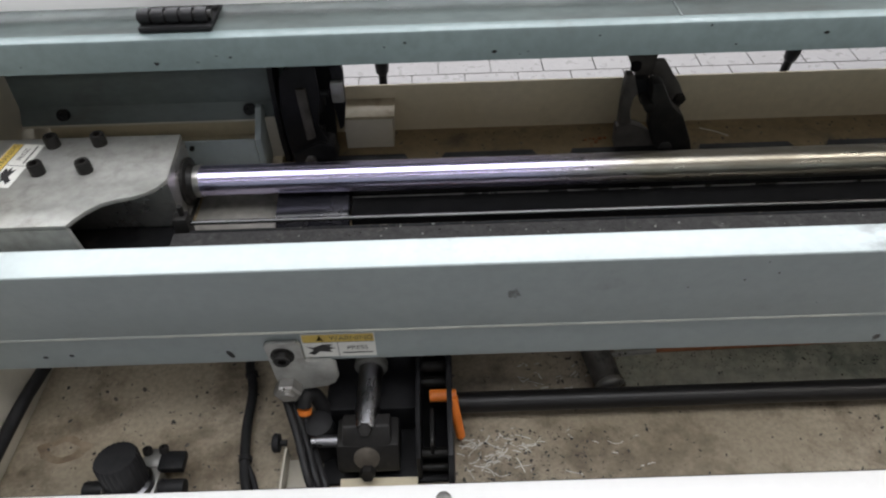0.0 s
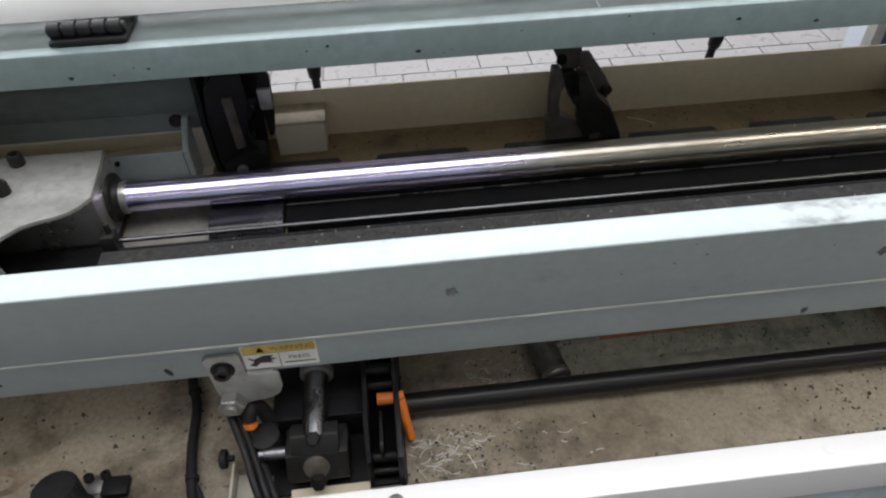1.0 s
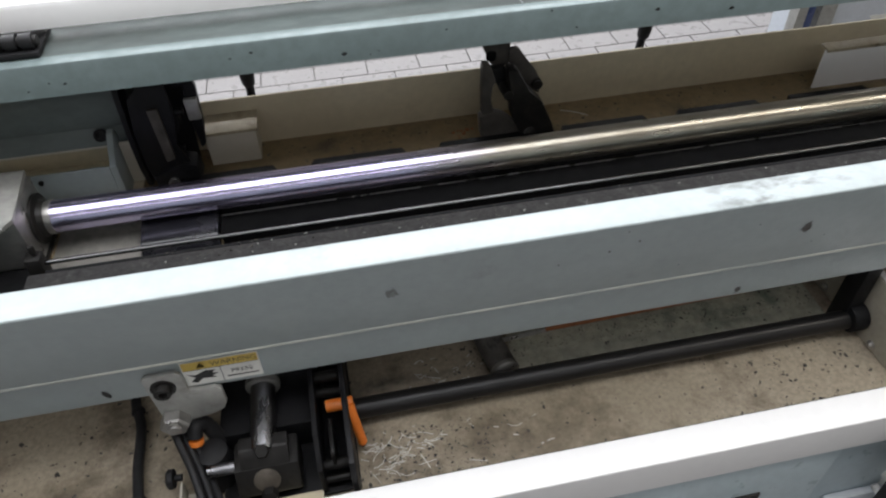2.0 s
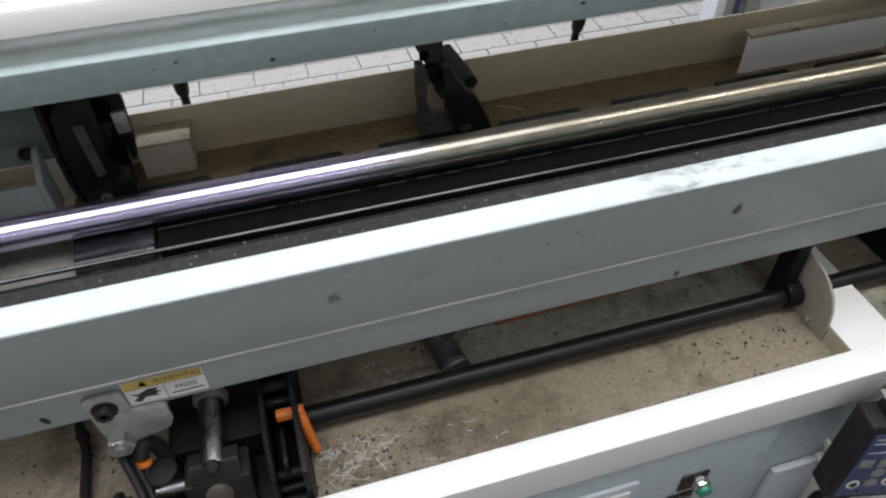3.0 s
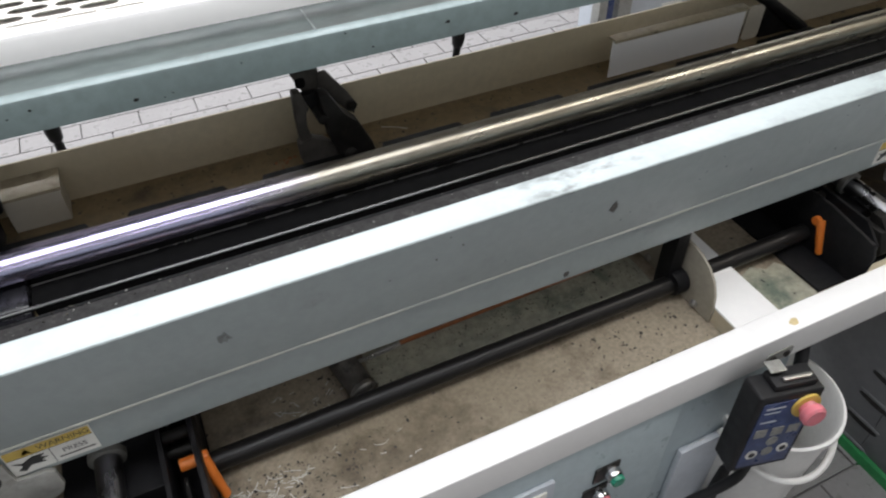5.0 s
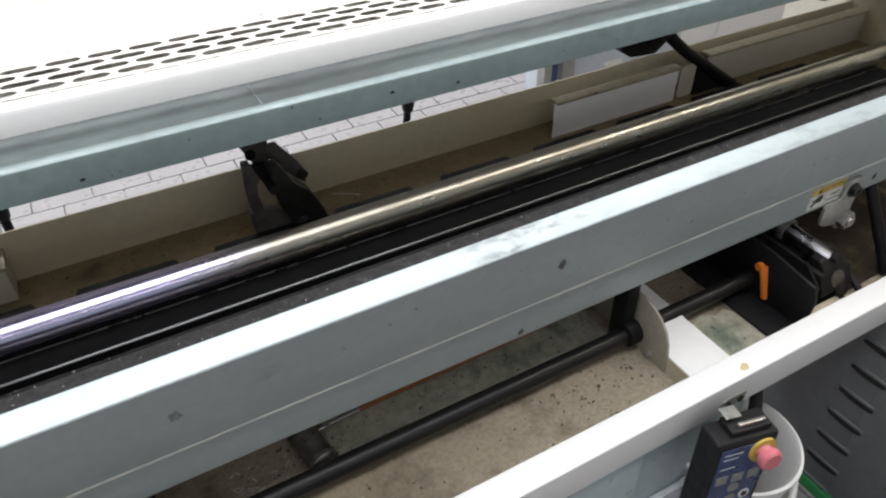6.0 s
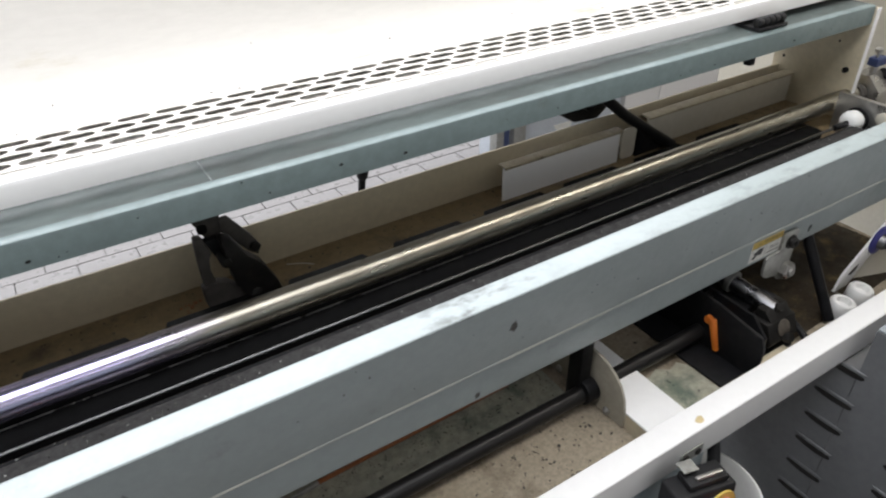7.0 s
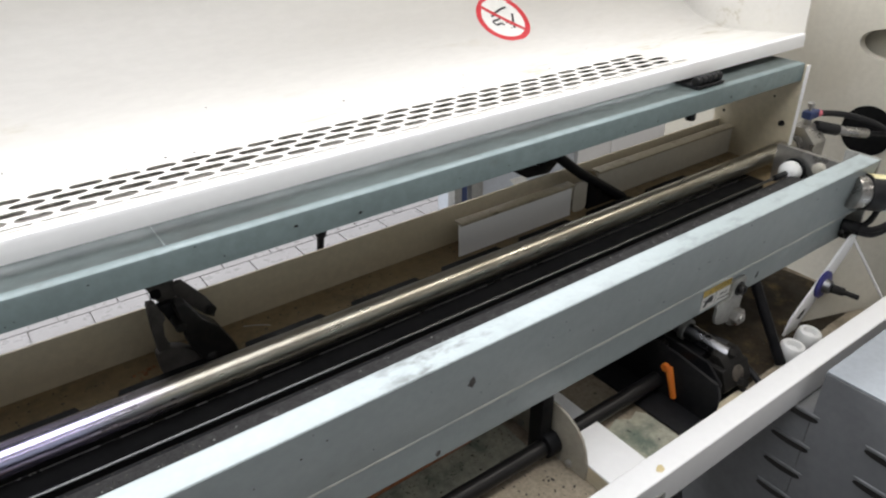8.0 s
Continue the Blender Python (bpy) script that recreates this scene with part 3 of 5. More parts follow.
for y0, y1, wide, shift in SLOT_ROWS:
    ym = (y0 + y1) / 2
    xs0 = -0.6515 + shift * PITCH
    xs1 = xs0 + 38 * PITCH
    for xa, xb in ((HX0, xs0), (xs1, HX1)):
        bm.faces.new([bm.verts.new((x, y, hood_z(y))) for x, y in ((xa, y0), (xb, y0), (xb, y1), (xa, y1))])
    for k in range(38):
        cx = xs0 + (k + 0.5) * PITCH
        hole, rim = [], []
        for a in range(16):
            ang = 2 * math.pi * (a + 0.5) / 16
            c, s = math.cos(ang), math.sin(ang)
            flank = 0.0248 - wide / 2
            hx = cx + (flank if c > 0 else -flank) + wide / 2 * c
            hy = ym + wide / 2 * s
            q = max(abs(c), abs(s))
            rx, ry = cx + PITCH / 2 * c / q, ym + (y1 - y0) / 2 * s / q
            hole.append(bm.verts.new((hx, hy, hood_z(hy))))
            rim.append(bm.verts.new((rx, ry, hood_z(ry))))
        for a in range(16):
            b = (a + 1) % 16
            bm.faces.new((rim[a], rim[b], hole[b], hole[a]))
        for c0, c1 in ((1, 2), (5, 6), (9, 10), (13, 14)):
            corner = bm.verts.new((cx + math.copysign(PITCH / 2, rim[c0].co.x + rim[c1].co.x - 2 * cx), y1 if rim[c0].co.y > ym else y0, 0))
            corner.co.z = hood_z(corner.co.y)
            bm.faces.new((rim[c0], corner, rim[c1]))
bmesh.ops.remove_doubles(bm, verts=bm.verts, dist=0.0002)
bmesh.ops.solidify(bm, geom=bm.faces[:], thickness=-0.001)
put("sheet", bm, HOOD, hood, "", 30)
put("front_lip", solid([(0.900, 1.195), (0.900, 1.222), (0.903, 1.2275), (0.909, 1.2295), (0.909, 1.2255), (0.904, 1.222), (0.904, 1.199), (0.925, 1.199), (0.925, 1.195)], HX0, HX1, "x", 0.0), WHITE, hood)
cheek = [(0.900, 1.197), (0.905, 1.229)] + [(0.91, 1.40), (1.45, 1.60), (1.45, 1.20), (1.40, 1.17), (1.2, 1.155), (1.1, 1.165)]
rnd = random.Random(31)
for k in range(36):
    cx, cy, r = rnd.uniform(-0.5, 1.9), rnd.uniform(1.10, 1.30), rnd.choice((0.0016, 0.002, 0.003))
    ang = math.atan(-0.11 + 3.8 * (cy - 1.10))
    spot = solid([(r * rnd.uniform(0.5, 1.2) * math.cos(2 * math.pi * j / 7), r * rnd.uniform(0.8, 2.6) * math.sin(2 * math.pi * j / 7)) for j in range(7)], 0.0, 0.0004, "z")
    spot.transform(Matrix.Translation((cx, cy, hood_z(cy) + 0.0008)) @ Matrix.Rotation(ang, 4, "X"))
    put("paint_chip", spot, IRON, hood)
put("end_cheek", solid(cheek, HX1, HX1 + 0.004, "x", 0.0), HOOD, hood, "cream end cheek of the hood")
put("duct", block(HX0 + 0.02, HX1 - 0.02, 0.988, 1.16, 1.150, 1.165, 0.002), DUCT, hood, "grey duct bottom under the slots")
put("duct_back", block(HX0 + 0.02, HX1 - 0.02, 1.162, 1.166, 1.150, 1.208, 0.0), DUCT, hood)


# ---- writing and stickers ----
def words(text, size, m, mat, parent, name="lettering"):
    """Words in the built-in font, laid out in the plane of m."""
    cu = bpy.data.curves.new(name, "FONT")
    cu.body, cu.size, cu.align_x, cu.align_y, cu.extrude = text, size, "CENTER", "CENTER", 0.0
    tmp = new(name, cu)
    deps = bpy.context.evaluated_depsgraph_get()
    me = bpy.data.meshes.new_from_object(tmp.evaluated_get(deps))
    bpy.data.objects.remove(tmp)
    me.transform(m)
    me.materials.clear()
    me.materials.append(mat)
    return under(new(name, me), parent)


def flat(outline, m, thick=0.0004):
    """A thin shape in the plane of m."""
    bm = solid(outline, 0.0, thick, "z", 0.0)
    bm.transform(m)
    return bm


def rect(x0, x1, y0, y1):
    return [(x0, y0), (x1, y0), (x1, y1), (x0, y1)]


def rounded(x0, x1, y0, y1, r, n=5):
    pts = []
    for cx, cy, a0 in ((x1 - r, y1 - r, 0), (x0 + r, y1 - r, 90), (x0 + r, y0 + r, 180), (x1 - r, y0 + r, 270)):
        pts += [(cx + r * math.cos(radians(a0 + 90 * k / n)), cy + r * math.sin(radians(a0 + 90 * k / n))) for k in range(n + 1)]
    return pts


def ellipse(cx, cy, rx, ry, n=24):
    return [(cx + rx * math.cos(2 * math.pi * k / n), cy + ry * math.sin(2 * math.pi * k / n)) for k in range(n)]


def warning_sticker(m, parent):
    """A pressing-hazard label 101 x 50 mm; its plane is x along, y up."""
    st = put("warning_label", flat(rect(-0.0505, 0.0505, -0.025, 0.025), m), PAPER, parent, "white and yellow press warning label")
    lift = m @ Matrix.Translation((0, 0, 0.0006))
    sub = lambda name, o, mat: under_part(put(name, flat(o, lift, 0.0003), mat, parent), st)
    sub("yellow_band", rect(-0.049, 0.049, 0.008, 0.0235), YELLOW)
    sub("divider", rect(-0.002, -0.0012, -0.024, 0.008), INK)
    sub("border", rect(-0.049, 0.049, 0.0070, 0.0078), INK)
    lift2 = lift @ Matrix.Translation((0, 0, 0.0004))
    sub("triangle", [(-0.031, 0.0105), (-0.019, 0.0105), (-0.025, 0.0215)], INK)
    w1 = words("WARNING", 0.0125, lift2 @ Matrix.Translation((0.018, 0.0155, 0)), INK, parent)
    w2 = words("PRESS", 0.0115, lift2 @ Matrix.Translation((0.025, -0.006, 0)), INK, parent)
    under_part(w1, st)
    under_part(w2, st)
    sub("small_print", rect(0.004, 0.046, -0.0175, -0.0155), INK)
    sub("pictogram", [(-0.046, 0.000), (-0.036, -0.004), (-0.022, 0.003), (-0.008, 0.002), (-0.014, -0.003), (-0.006, -0.006), (-0.015, -0.009), (-0.010, -0.014), (-0.028, -0.012), (-0.036, -0.020), (-0.044, -0.016), (-0.036, -0.009)], INK)
    return st


def under_part(ob, parent):
    """Hang a sub-part under a part that already has its place."""
    ob.parent = parent
    ob.matrix_parent_inverse = Matrix.Identity(4)
    return ob


def upright(x, y, z):
    """A plane facing the front, x along and y up."""
    return pose(x, y, z, 90, 0, 0)


# front beam: labels, brackets, scuffs
for sx in (-0.150, 1.323):
    warning_sticker(upright(sx, 0.6062, 0.8365), beam)
MIRROR = 1.168


def flip(bm, on):
    if on:
        for v in bm.verts:
            v.co.x = MIRROR - v.co.x
        bmesh.ops.reverse_faces(bm, faces=bm.faces)
    return bm


def beam_bracket(on):
    br = thing("plated_bracket", "grey plated bracket bolted to the beam with a large hexagon nut", "bracket", (MIRROR + 0.231 if on else -0.231, 0.6, 0.8), "beam brackets")
    o = [(-0.252, 0.846), (-0.246, 0.852), (-0.207, 0.852), (-0.202, 0.846), (-0.200, 0.812), (-0.188, 0.8095), (-0.166, 0.8095), (-0.158, 0.803), (-0.158, 0.772), (-0.164, 0.759), (-0.175, 0.752),
         (-0.212, 0.744), (-0.220, 0.731), (-0.232, 0.727), (-0.244, 0.734), (-0.247, 0.745)]
    put("plate", flip(solid(o, 0.5985, 0.6055, "y", 0.0015), on), PLATED, br)
    put("bolt", flip(socket_bolt((-0.229, 0.5985, 0.826), (0, -1, 0), 0.0118, 0.012), on), IRON, br, "black socket-head bolt")
    put("washer", flip(turned([(0.0165, 0), (0.0165, 0.002)], (-0.229, 0.5985, 0.826), (0, -1, 0)), on), IRON, br)
    nut = put("nut", flip(hex_nut((-0.2325, 0.5985, 0.755), (0, -1, 0), 0.0205, 0.017), on), STEEL, br, "large hexagon nut")
    put("stud", flip(turned([(0.010, 0), (0.010, 0.020), (0.008, 0.022)], (-0.2325, 0.5985, 0.755), (0, -1, 0)), on), STEEL, br)
    return br


for on in (False, True):
    beam_bracket(on)
for sx, sz, tilt, half in ((-0.303, 0.823, 25, 0.0085), (-0.559, 0.829, 80, 0.0035), (-0.522, 0.831, 80, 0.0035), (1.472, 0.829, -25, 0.0085)):
    m = upright(sx, 0.6063, sz) @ pose(0, 0, 0, 0, 0, tilt)
    put("slot", flat(ellipse(0, 0, min(0.004, 0.7 * half), half), m), INK, beam, "dark slotted hole")
for sx, sz, r, seed, mat in ((0.0855, 0.9525, 0.011, 3, RUB), (0.6515, 0.9515, 0.011, 4, SCAB), (0.60, 0.815, 0.007, 5, SCAB)):
    rnd = random.Random(seed)
    o = [(r * (0.5 + 0.7 * rnd.random()) * math.cos(2 * math.pi * k / 14) * 0.8, r * (0.5 + 0.8 * rnd.random()) * math.sin(2 * math.pi * k / 14)) for k in range(14)]
    on_face = sz > 0.9
    lean = math.degrees(math.atan2(0.0195, 0.139))
    m = pose(sx, 0.577 + 0.1403 * (1.0155 - sz) - 0.0004, sz, 90 + lean, 0, 0) if on_face else upright(sx, 0.6063, sz)
    put("chipped_spot", flat(o, m, 0.0003), mat, beam, "chipped paint spot")
# small dots in the paint of the front face
rnd = random.Random(47)
for k in range(26):
    sx, sz, r = rnd.uniform(0.3, 1.75), rnd.uniform(0.905, 1.005), rnd.choice((0.0009, 0.0012, 0.0018))
    dot = flat([(r * rnd.uniform(0.6, 1.4) * math.cos(2 * math.pi * j / 7), r * rnd.uniform(0.6, 1.4) * math.sin(2 * math.pi * j / 7)) for j in range(7)], pose(sx, 0.577 + 0.1403 * (1.0155 - sz) - 0.0004, sz, 98, 0, 0), 0.0003)
    put("paint_chip", dot, SCAB, beam)

# rear rail: chips in the paint, hinges
rnd = random.Random(11)
for k in range(26):
    cx, cz, r = rnd.uniform(-0.6, 1.85), rnd.uniform(1.137, 1.172), rnd.choice((0.0009, 0.0012, 0.0016, 0.0026))
    o = [(r * (0.6 + 0.8 * rnd.random()) * 1.5 * math.cos(2 * math.pi * j / 9), r * (0.5 + 0.6 * rnd.random()) * math.sin(2 * math.pi * j / 9)) for j in range(9)]
    put("paint_chip", flat(o, upright(cx, 0.8428, cz), 0.0003), IRON, rail)
put("weld_seam", block(0.318, 0.3205, 0.86, 0.935, 1.1775, 1.1785, 0.0), RUB, rail)
put("screw", socket_bolt((1.50, 0.86, 1.132), (0, 0, -1), 0.012, 0.02), BLACK, rail)


def hinge(x):
    h = thing("hinge", "black plastic hinge on the rear rail under the hood", "hinge", (x, 0.88, 1.178), "hood hinges")
    put("leaf", block(x - 0.048, x + 0.048, 0.858, 0.93, 1.1785, 1.186, 0.003), RUBBER, h)
    for k in range(5):
        put("knuckle", bar((x - 0.046 + 0.0186 * k, 0.872, 1.195), (x - 0.031 + 0.0186 * k, 0.872, 1.195), 0.010, 16, 0.001), RUBBER, h)
    put("pin", bar((x - 0.048, 0.872, 1.195), (x + 0.048, 0.872, 1.195), 0.0065, 12), IRON, h)


for hx in (-0.341, 1.56):
    hinge(hx)

# ---- left shaft holder ----
hold = thing("shaft_holder", "grey plated steel shaft holder with four socket bolts and a label", "holder", (-0.5, 0.8, 0.9))
curve = [(-0.494, 0.687), (-0.488, 0.700), (-0.478, 0.716), (-0.462, 0.731), (-0.443, 0.739), (-0.425, 0.743), (-0.408, 0.751), (-0.396, 0.762), (-0.385, 0.779)]
put("top_plate", solid([(-0.692, 0.687)] + curve + [(-0.393, 0.889), (-0.692, 0.889)], 0.993, 1.0, "z", 0.0015), PLATED, hold)
put("front_flange", solid([(-0.692, 0.993), (-0.494, 0.993), (-0.482, 0.90), (-0.692, 0.90)], 0.6872, 0.694, "y", 0.0015), PLATED, hold)
put("bearing_block", solid([(0.785, 0.9925), (0.886, 0.9925), (0.886, 0.90), (0.866, 0.868), (0.815, 0.868), (0.789, 0.905)], -0.60, -0.389, "x", 0.003), STEEL, hold)
put("seal", turned([(0.037, 0), (0.037, 0.004), (0.028, 0.006), (0.0255, 0.014)], (-0.389, 0.85, 0.94), (1, 0, 0)), IRON, hold, "dark shaft seal")
put("base", block(-0.69, -0.388, 0.70, 0.90, 0.888, 0.90, 0.003), BLACK, hold, "black base under the holder")
for bx, by in ((-0.577, 0.869), (-0.508, 0.870), (-0.574, 0.803), (-0.507, 0.804)):
    put("bolt", socket_bolt((bx, by, 1.0), (0, 0, 1), 0.0105, 0.018), IRON, hold, "black socket-head bolt")
warning_sticker(pose(-0.622, 0.824, 1.0002, 0, 0, 83), hold)
put("rod_guide", block(-0.386, -0.364, 0.746, 0.768, 0.888, 0.952, 0.005), IRON, thin, "black rod guide block")
put("guide_screw", bar((-0.372, 0.758, 0.952), (-0.372, 0.758, 0.968), 0.004, 12, 0.001), IRON, thin)
put("knob", turned([(0.010, 0), (0.021, 0.004), (0.026, 0.012), (0.027, 0.022), (0.026, 0.032), (0.018, 0.038)], (1.792, 0.757, 0.9365), (1, 0, 0)), PLASTIC, thin, "white plastic end knob")
put("rod_sleeve", bar((1.745, 0.757, 0.9365), (1.793, 0.757, 0.9365), 0.0075, 16, 0.001), BLACK, thin, "black sleeve at the knob")
put("knob_washer", bar((1.830, 0.757, 0.9365), (1.836, 0.757, 0.9365), 0.030, 28, 0.001), BLACK, thin)

green = thing("green_angle", "blue-green painted angle bracket behind the shaft", "bracket", (-0.33, 0.94, 0.886))
put("web", block(-0.415, -0.298, 0.930, 0.934, 0.888, 0.957, 0.001), PAINT, green)
put("end_cheek", solid([(0.930, 0.888), (0.930, 0.957), (0.972, 0.990), (0.984, 0.990), (0.998, 0.957), (0.998, 0.888)], -0.2975, -0.2875, "x", 0.002), PAINT, green)
put("screw", bar((-0.40, 0.926, 0.945), (-0.40, 0.930, 0.945), 0.004, 8), IRON, green)
plate = thing("green_plate", "blue-green painted cross plate with dark bolts", "plate", (-0.47, 1.0, 0.95))
# Plate and fold use the darkened paint: their shade is in the colour.
put("plate", solid([(1.0, 0.985), (1.004, 0.985), (1.012, 1.128), (1.008, 1.128)], -0.69, -0.245, "x", 0.0), GRIMY_SHADED_PAINT, plate)
put("fold", solid([(1.0, 0.9845), (1.004, 0.9845), (0.988, 0.959), (0.984, 0.959)], -0.69, -0.245, "x", 0.0), GRIMY_SHADED_PAINT, plate, "forward-folded lower edge")
put("edge", bar((-0.69, 0.985, 0.958), (-0.245, 0.985, 0.958), 0.0022, 8), CREAM, plate, "pale worn edge")
for bx in (-0.618, -0.312):
    put("bolt", socket_bolt((bx, 0.9935, 0.974), (0, -0.85, 0.53), 0.010, 0.008), BLACK, plate, "dark bolt")


# ---- clamps on the rear trough ----
def clamp(x, wide):
    """A hinged clamp: hook plate, fork, rear bar, thick arm and foot."""
    c = thing("clamp", "blackened iron clamp with a forked arm, oily and worn", "clamp", (x, 0.98, 0.885), "rear clamps")

    def P(name, pts, y0, y1, bevel, mat, label=""):
        return put(name, solid([(x + wide * u, v) for u, v in pts], y0, y1, "y", bevel), mat, c, label)

    P("head", [(-0.050, 1.125), (0.014, 1.125), (0.012, 1.045), (0.010, 1.008), (-0.018, 1.008), (-0.034, 1.042)], 0.998, 1.008, 0.002, LINK, "worn hook plate")
    P("head_hole", rounded(-0.029, -0.012, 1.018, 1.036, 0.006), 0.9970, 0.9979, 0.0, VOID)
    P("fork", [(-0.043, 1.031), (-0.030, 1.031), (-0.019, 0.997), (-0.025, 0.990), (-0.027, 0.965), (-0.021, 0.940), (-0.030, 0.925), (-0.042, 0.930), (-0.044, 0.984)], 0.962, 0.982, 0.004, LINK)
    P("foot", [(-0.048, 0.940), (-0.022, 0.944), (-0.003, 0.936), (0.030, 0.906), (0.046, 0.886), (-0.040, 0.886), (-0.046, 0.905)], 0.957, 0.978, 0.005, LINK)
    P("rear_bar", [(0.008, 1.037), (0.025, 1.037), (0.058, 0.990), (0.067, 0.972), (0.066, 0.946), (0.050, 0.958), (0.009, 1.012)], 0.995, 1.006, 0.003, LINK)
    P("arm", [(-0.006, 1.026), (0.012, 1.025), (0.034, 0.984), (0.056, 0.962), (0.078, 0.915), (0.086, 0.886), (0.046, 0.886), (0.020, 0.905), (0.004, 0.942), (0.000, 0.980)], 0.945, 0.975, 0.006, IRON)
    P("link", [(-0.026, 1.017), (-0.001, 1.017), (0.008, 0.979), (-0.008, 0.969)], 0.974, 0.990, 0.003, BLACK)
    put("pivot", bar((x - 0.004, 0.940, 0.985), (x - 0.004, 1.0, 0.985), 0.009, 14, 0.002), IRON, c)
    put("pin", turned([(0.011, 0), (0.011, 0.004), (0.006, 0.006)], (x + 0.032 * wide + 0.004, 0.9455, 0.905), (0, -1, 0.2), 14), IRON, c)
    put("rear_nut", hex_nut((x + 0.060 * wide, 0.9945, 0.968), (0, -1, 0), 0.010, 0.007), IRON, c)


clamp(0.335, 1.0)


def side_clamp():
    """The narrower clamp seen edge-on: curved cheek plates, bosses, a lever with a grey pad and a foot."""
    c = thing("clamp", "oily black clamp with curved cheek plates and a grey pad", "clamp", (-0.21, 0.98, 0.886), "rear clamps")
    edge = [(-0.238, 1.125), (-0.160, 1.125), (-0.163, 1.06), (-0.172, 1.0), (-0.176, 0.95), (-0.180, 0.886), (-0.250, 0.886), (-0.2545, 0.925), (-0.262, 0.96), (-0.265, 1.0), (-0.255, 1.05)]
    put("back_plate", solid(edge, 1.004, 1.012, "y", 0.003), BLACK, c, "black curved cheek plate")
    side = [(0.970, 1.10), (1.0, 1.12), (1.003, 0.888), (0.962, 0.888), (0.950, 0.93), (0.948, 0.99), (0.956, 1.05)]
    put("near_cheek", solid(side, -0.263, -0.254, "x", 0.003), BLACK, c)
    put("middle_cheek", solid([(y + 0.01, z) for y, z in side if z < 1.11] + [(1.0, 1.10)], -0.226, -0.212, "x", 0.004), BLACK, c)
    for bx, by, bz, r in ((-0.206, 0.985, 1.060, 0.017), (-0.203, 0.972, 0.990, 0.019), (-0.212, 0.958, 0.925, 0.016)):
        put("boss", turned([(r, 0), (r, 0.014), (r * 0.8, 0.018), (r * 0.45, 0.018), (r * 0.42, 0.010)], (bx, by + 0.016, bz), (0, -1, 0.15), 20), BLACK, c)
    put("front_plate", solid([(-0.246, 1.05), (-0.215, 1.085), (-0.188, 1.07), (-0.186, 1.02), (-0.196, 0.965), (-0.184, 0.925), (-0.188, 0.888), (-0.246, 0.888), (-0.2525, 0.93), (-0.2535, 0.99)], 0.953, 0.962, "y", 0.004), BLACK, c)
    put("front_link", solid([(-0.222, 1.035), (-0.206, 1.035), (-0.203, 0.945), (-0.218, 0.94)], 0.946, 0.9525, "y", 0.002), LINK, c, "worn grey link")
    put("cross_pin", bar((-0.252, 0.972, 1.012), (-0.176, 0.972, 1.012), 0.006, 14, 0.001), BLACK, c)
    put("lower_pin", bar((-0.252, 0.972, 0.948), (-0.190, 0.972, 0.948), 0.006, 14, 0.001), BLACK, c)
    put("lever", solid([(-0.186, 1.10), (-0.166, 1.10), (-0.150, 1.045), (-0.153, 0.985), (-0.160, 0.940), (-0.168, 0.935), (-0.172, 0.99), (-0.170, 1.04)], 0.982, 0.994, "y", 0.003), BLACK, c)
    put("pad", block(-0.172, -0.152, 0.972, 0.981, 0.993, 1.030, 0.003), PLATED, c, "grey pressure pad")
    put("foot", solid([(-0.245, 0.886), (-0.178, 0.886), (-0.172, 0.90), (-0.176, 0.928), (-0.20, 0.935), (-0.245, 0.915)], 0.945, 0.985, "y", 0.004), BLACK, c)
    put("stud", socket_bolt((-0.216, 0.945, 0.902), (0, -1, 0.3), 0.009, 0.010), STEEL, c, "small bright screw")


side_clamp()

far = thing("clamp", "blackened iron clamp with a long slanting arm beside the trough box", "clamp", (1.33, 1.0, 0.885), "rear clamps")
put("arm", hose([(1.225, 1.0, 1.045), (1.30, 0.995, 0.985), (1.44, 0.975, 0.889)], 0.0125, 10, 4), BLACK, far)
put("head", solid([(1.155, 1.00), (1.17, 1.06), (1.29, 1.07), (1.30, 1.0), (1.26, 0.972), (1.19, 0.978)], 1.06, 1.085, "y", 0.004), IRON, far)
put("head_boss", turned([(0.018, 0), (0.018, 0.012), (0.012, 0.015)], (1.225, 1.06, 1.02), (0, -1, 0.1), 18), BLACK, far)
put("web", solid([(1.325, 0.955), (1.345, 0.965), (1.445, 0.895), (1.445, 0.886), (1.325, 0.886)], 0.985, 0.998, "y", 0.001), BLACK, far)

# trough boxes
def trough_box(x0, x1, y0, z1, deep, label, closed=True):
    """A folded sheet: front panel, top flange, and sides where it is a box."""
    b = thing("trough_box", label, "box", ((x0 + x1) / 2, 1.02, 0.885), "boxes in the trough")
    put("front", block(x0, x1, y0, y0 + 0.003, 0.886, z1 - 0.003, 0.001), CREAM if x1 < 0 else CREAM if x0 > 1.3 else WHITE, b)
    put("top", solid([(y0 - 0.003, z1 - 0.006), (y0 - 0.003, z1 - 0.001), (y0, z1), (y0 + deep, z1 + 0.001), (y0 + deep, z1 - 0.003), (y0 + 0.001, z1 - 0.003), (y0 - 0.001, z1 - 0.006)], x0 + 0.003, x1 + 0.004, "x"), LEDGE_PAINT, b, "grimy beige top ledge")
    if closed:
        for xx in (x0, x1 - 0.003):
            put("side", block(xx, xx + 0.003, y0 + 0.003, y0 + deep, 0.886, z1 - 0.0035, 0.0), CREAM, b)
    return b


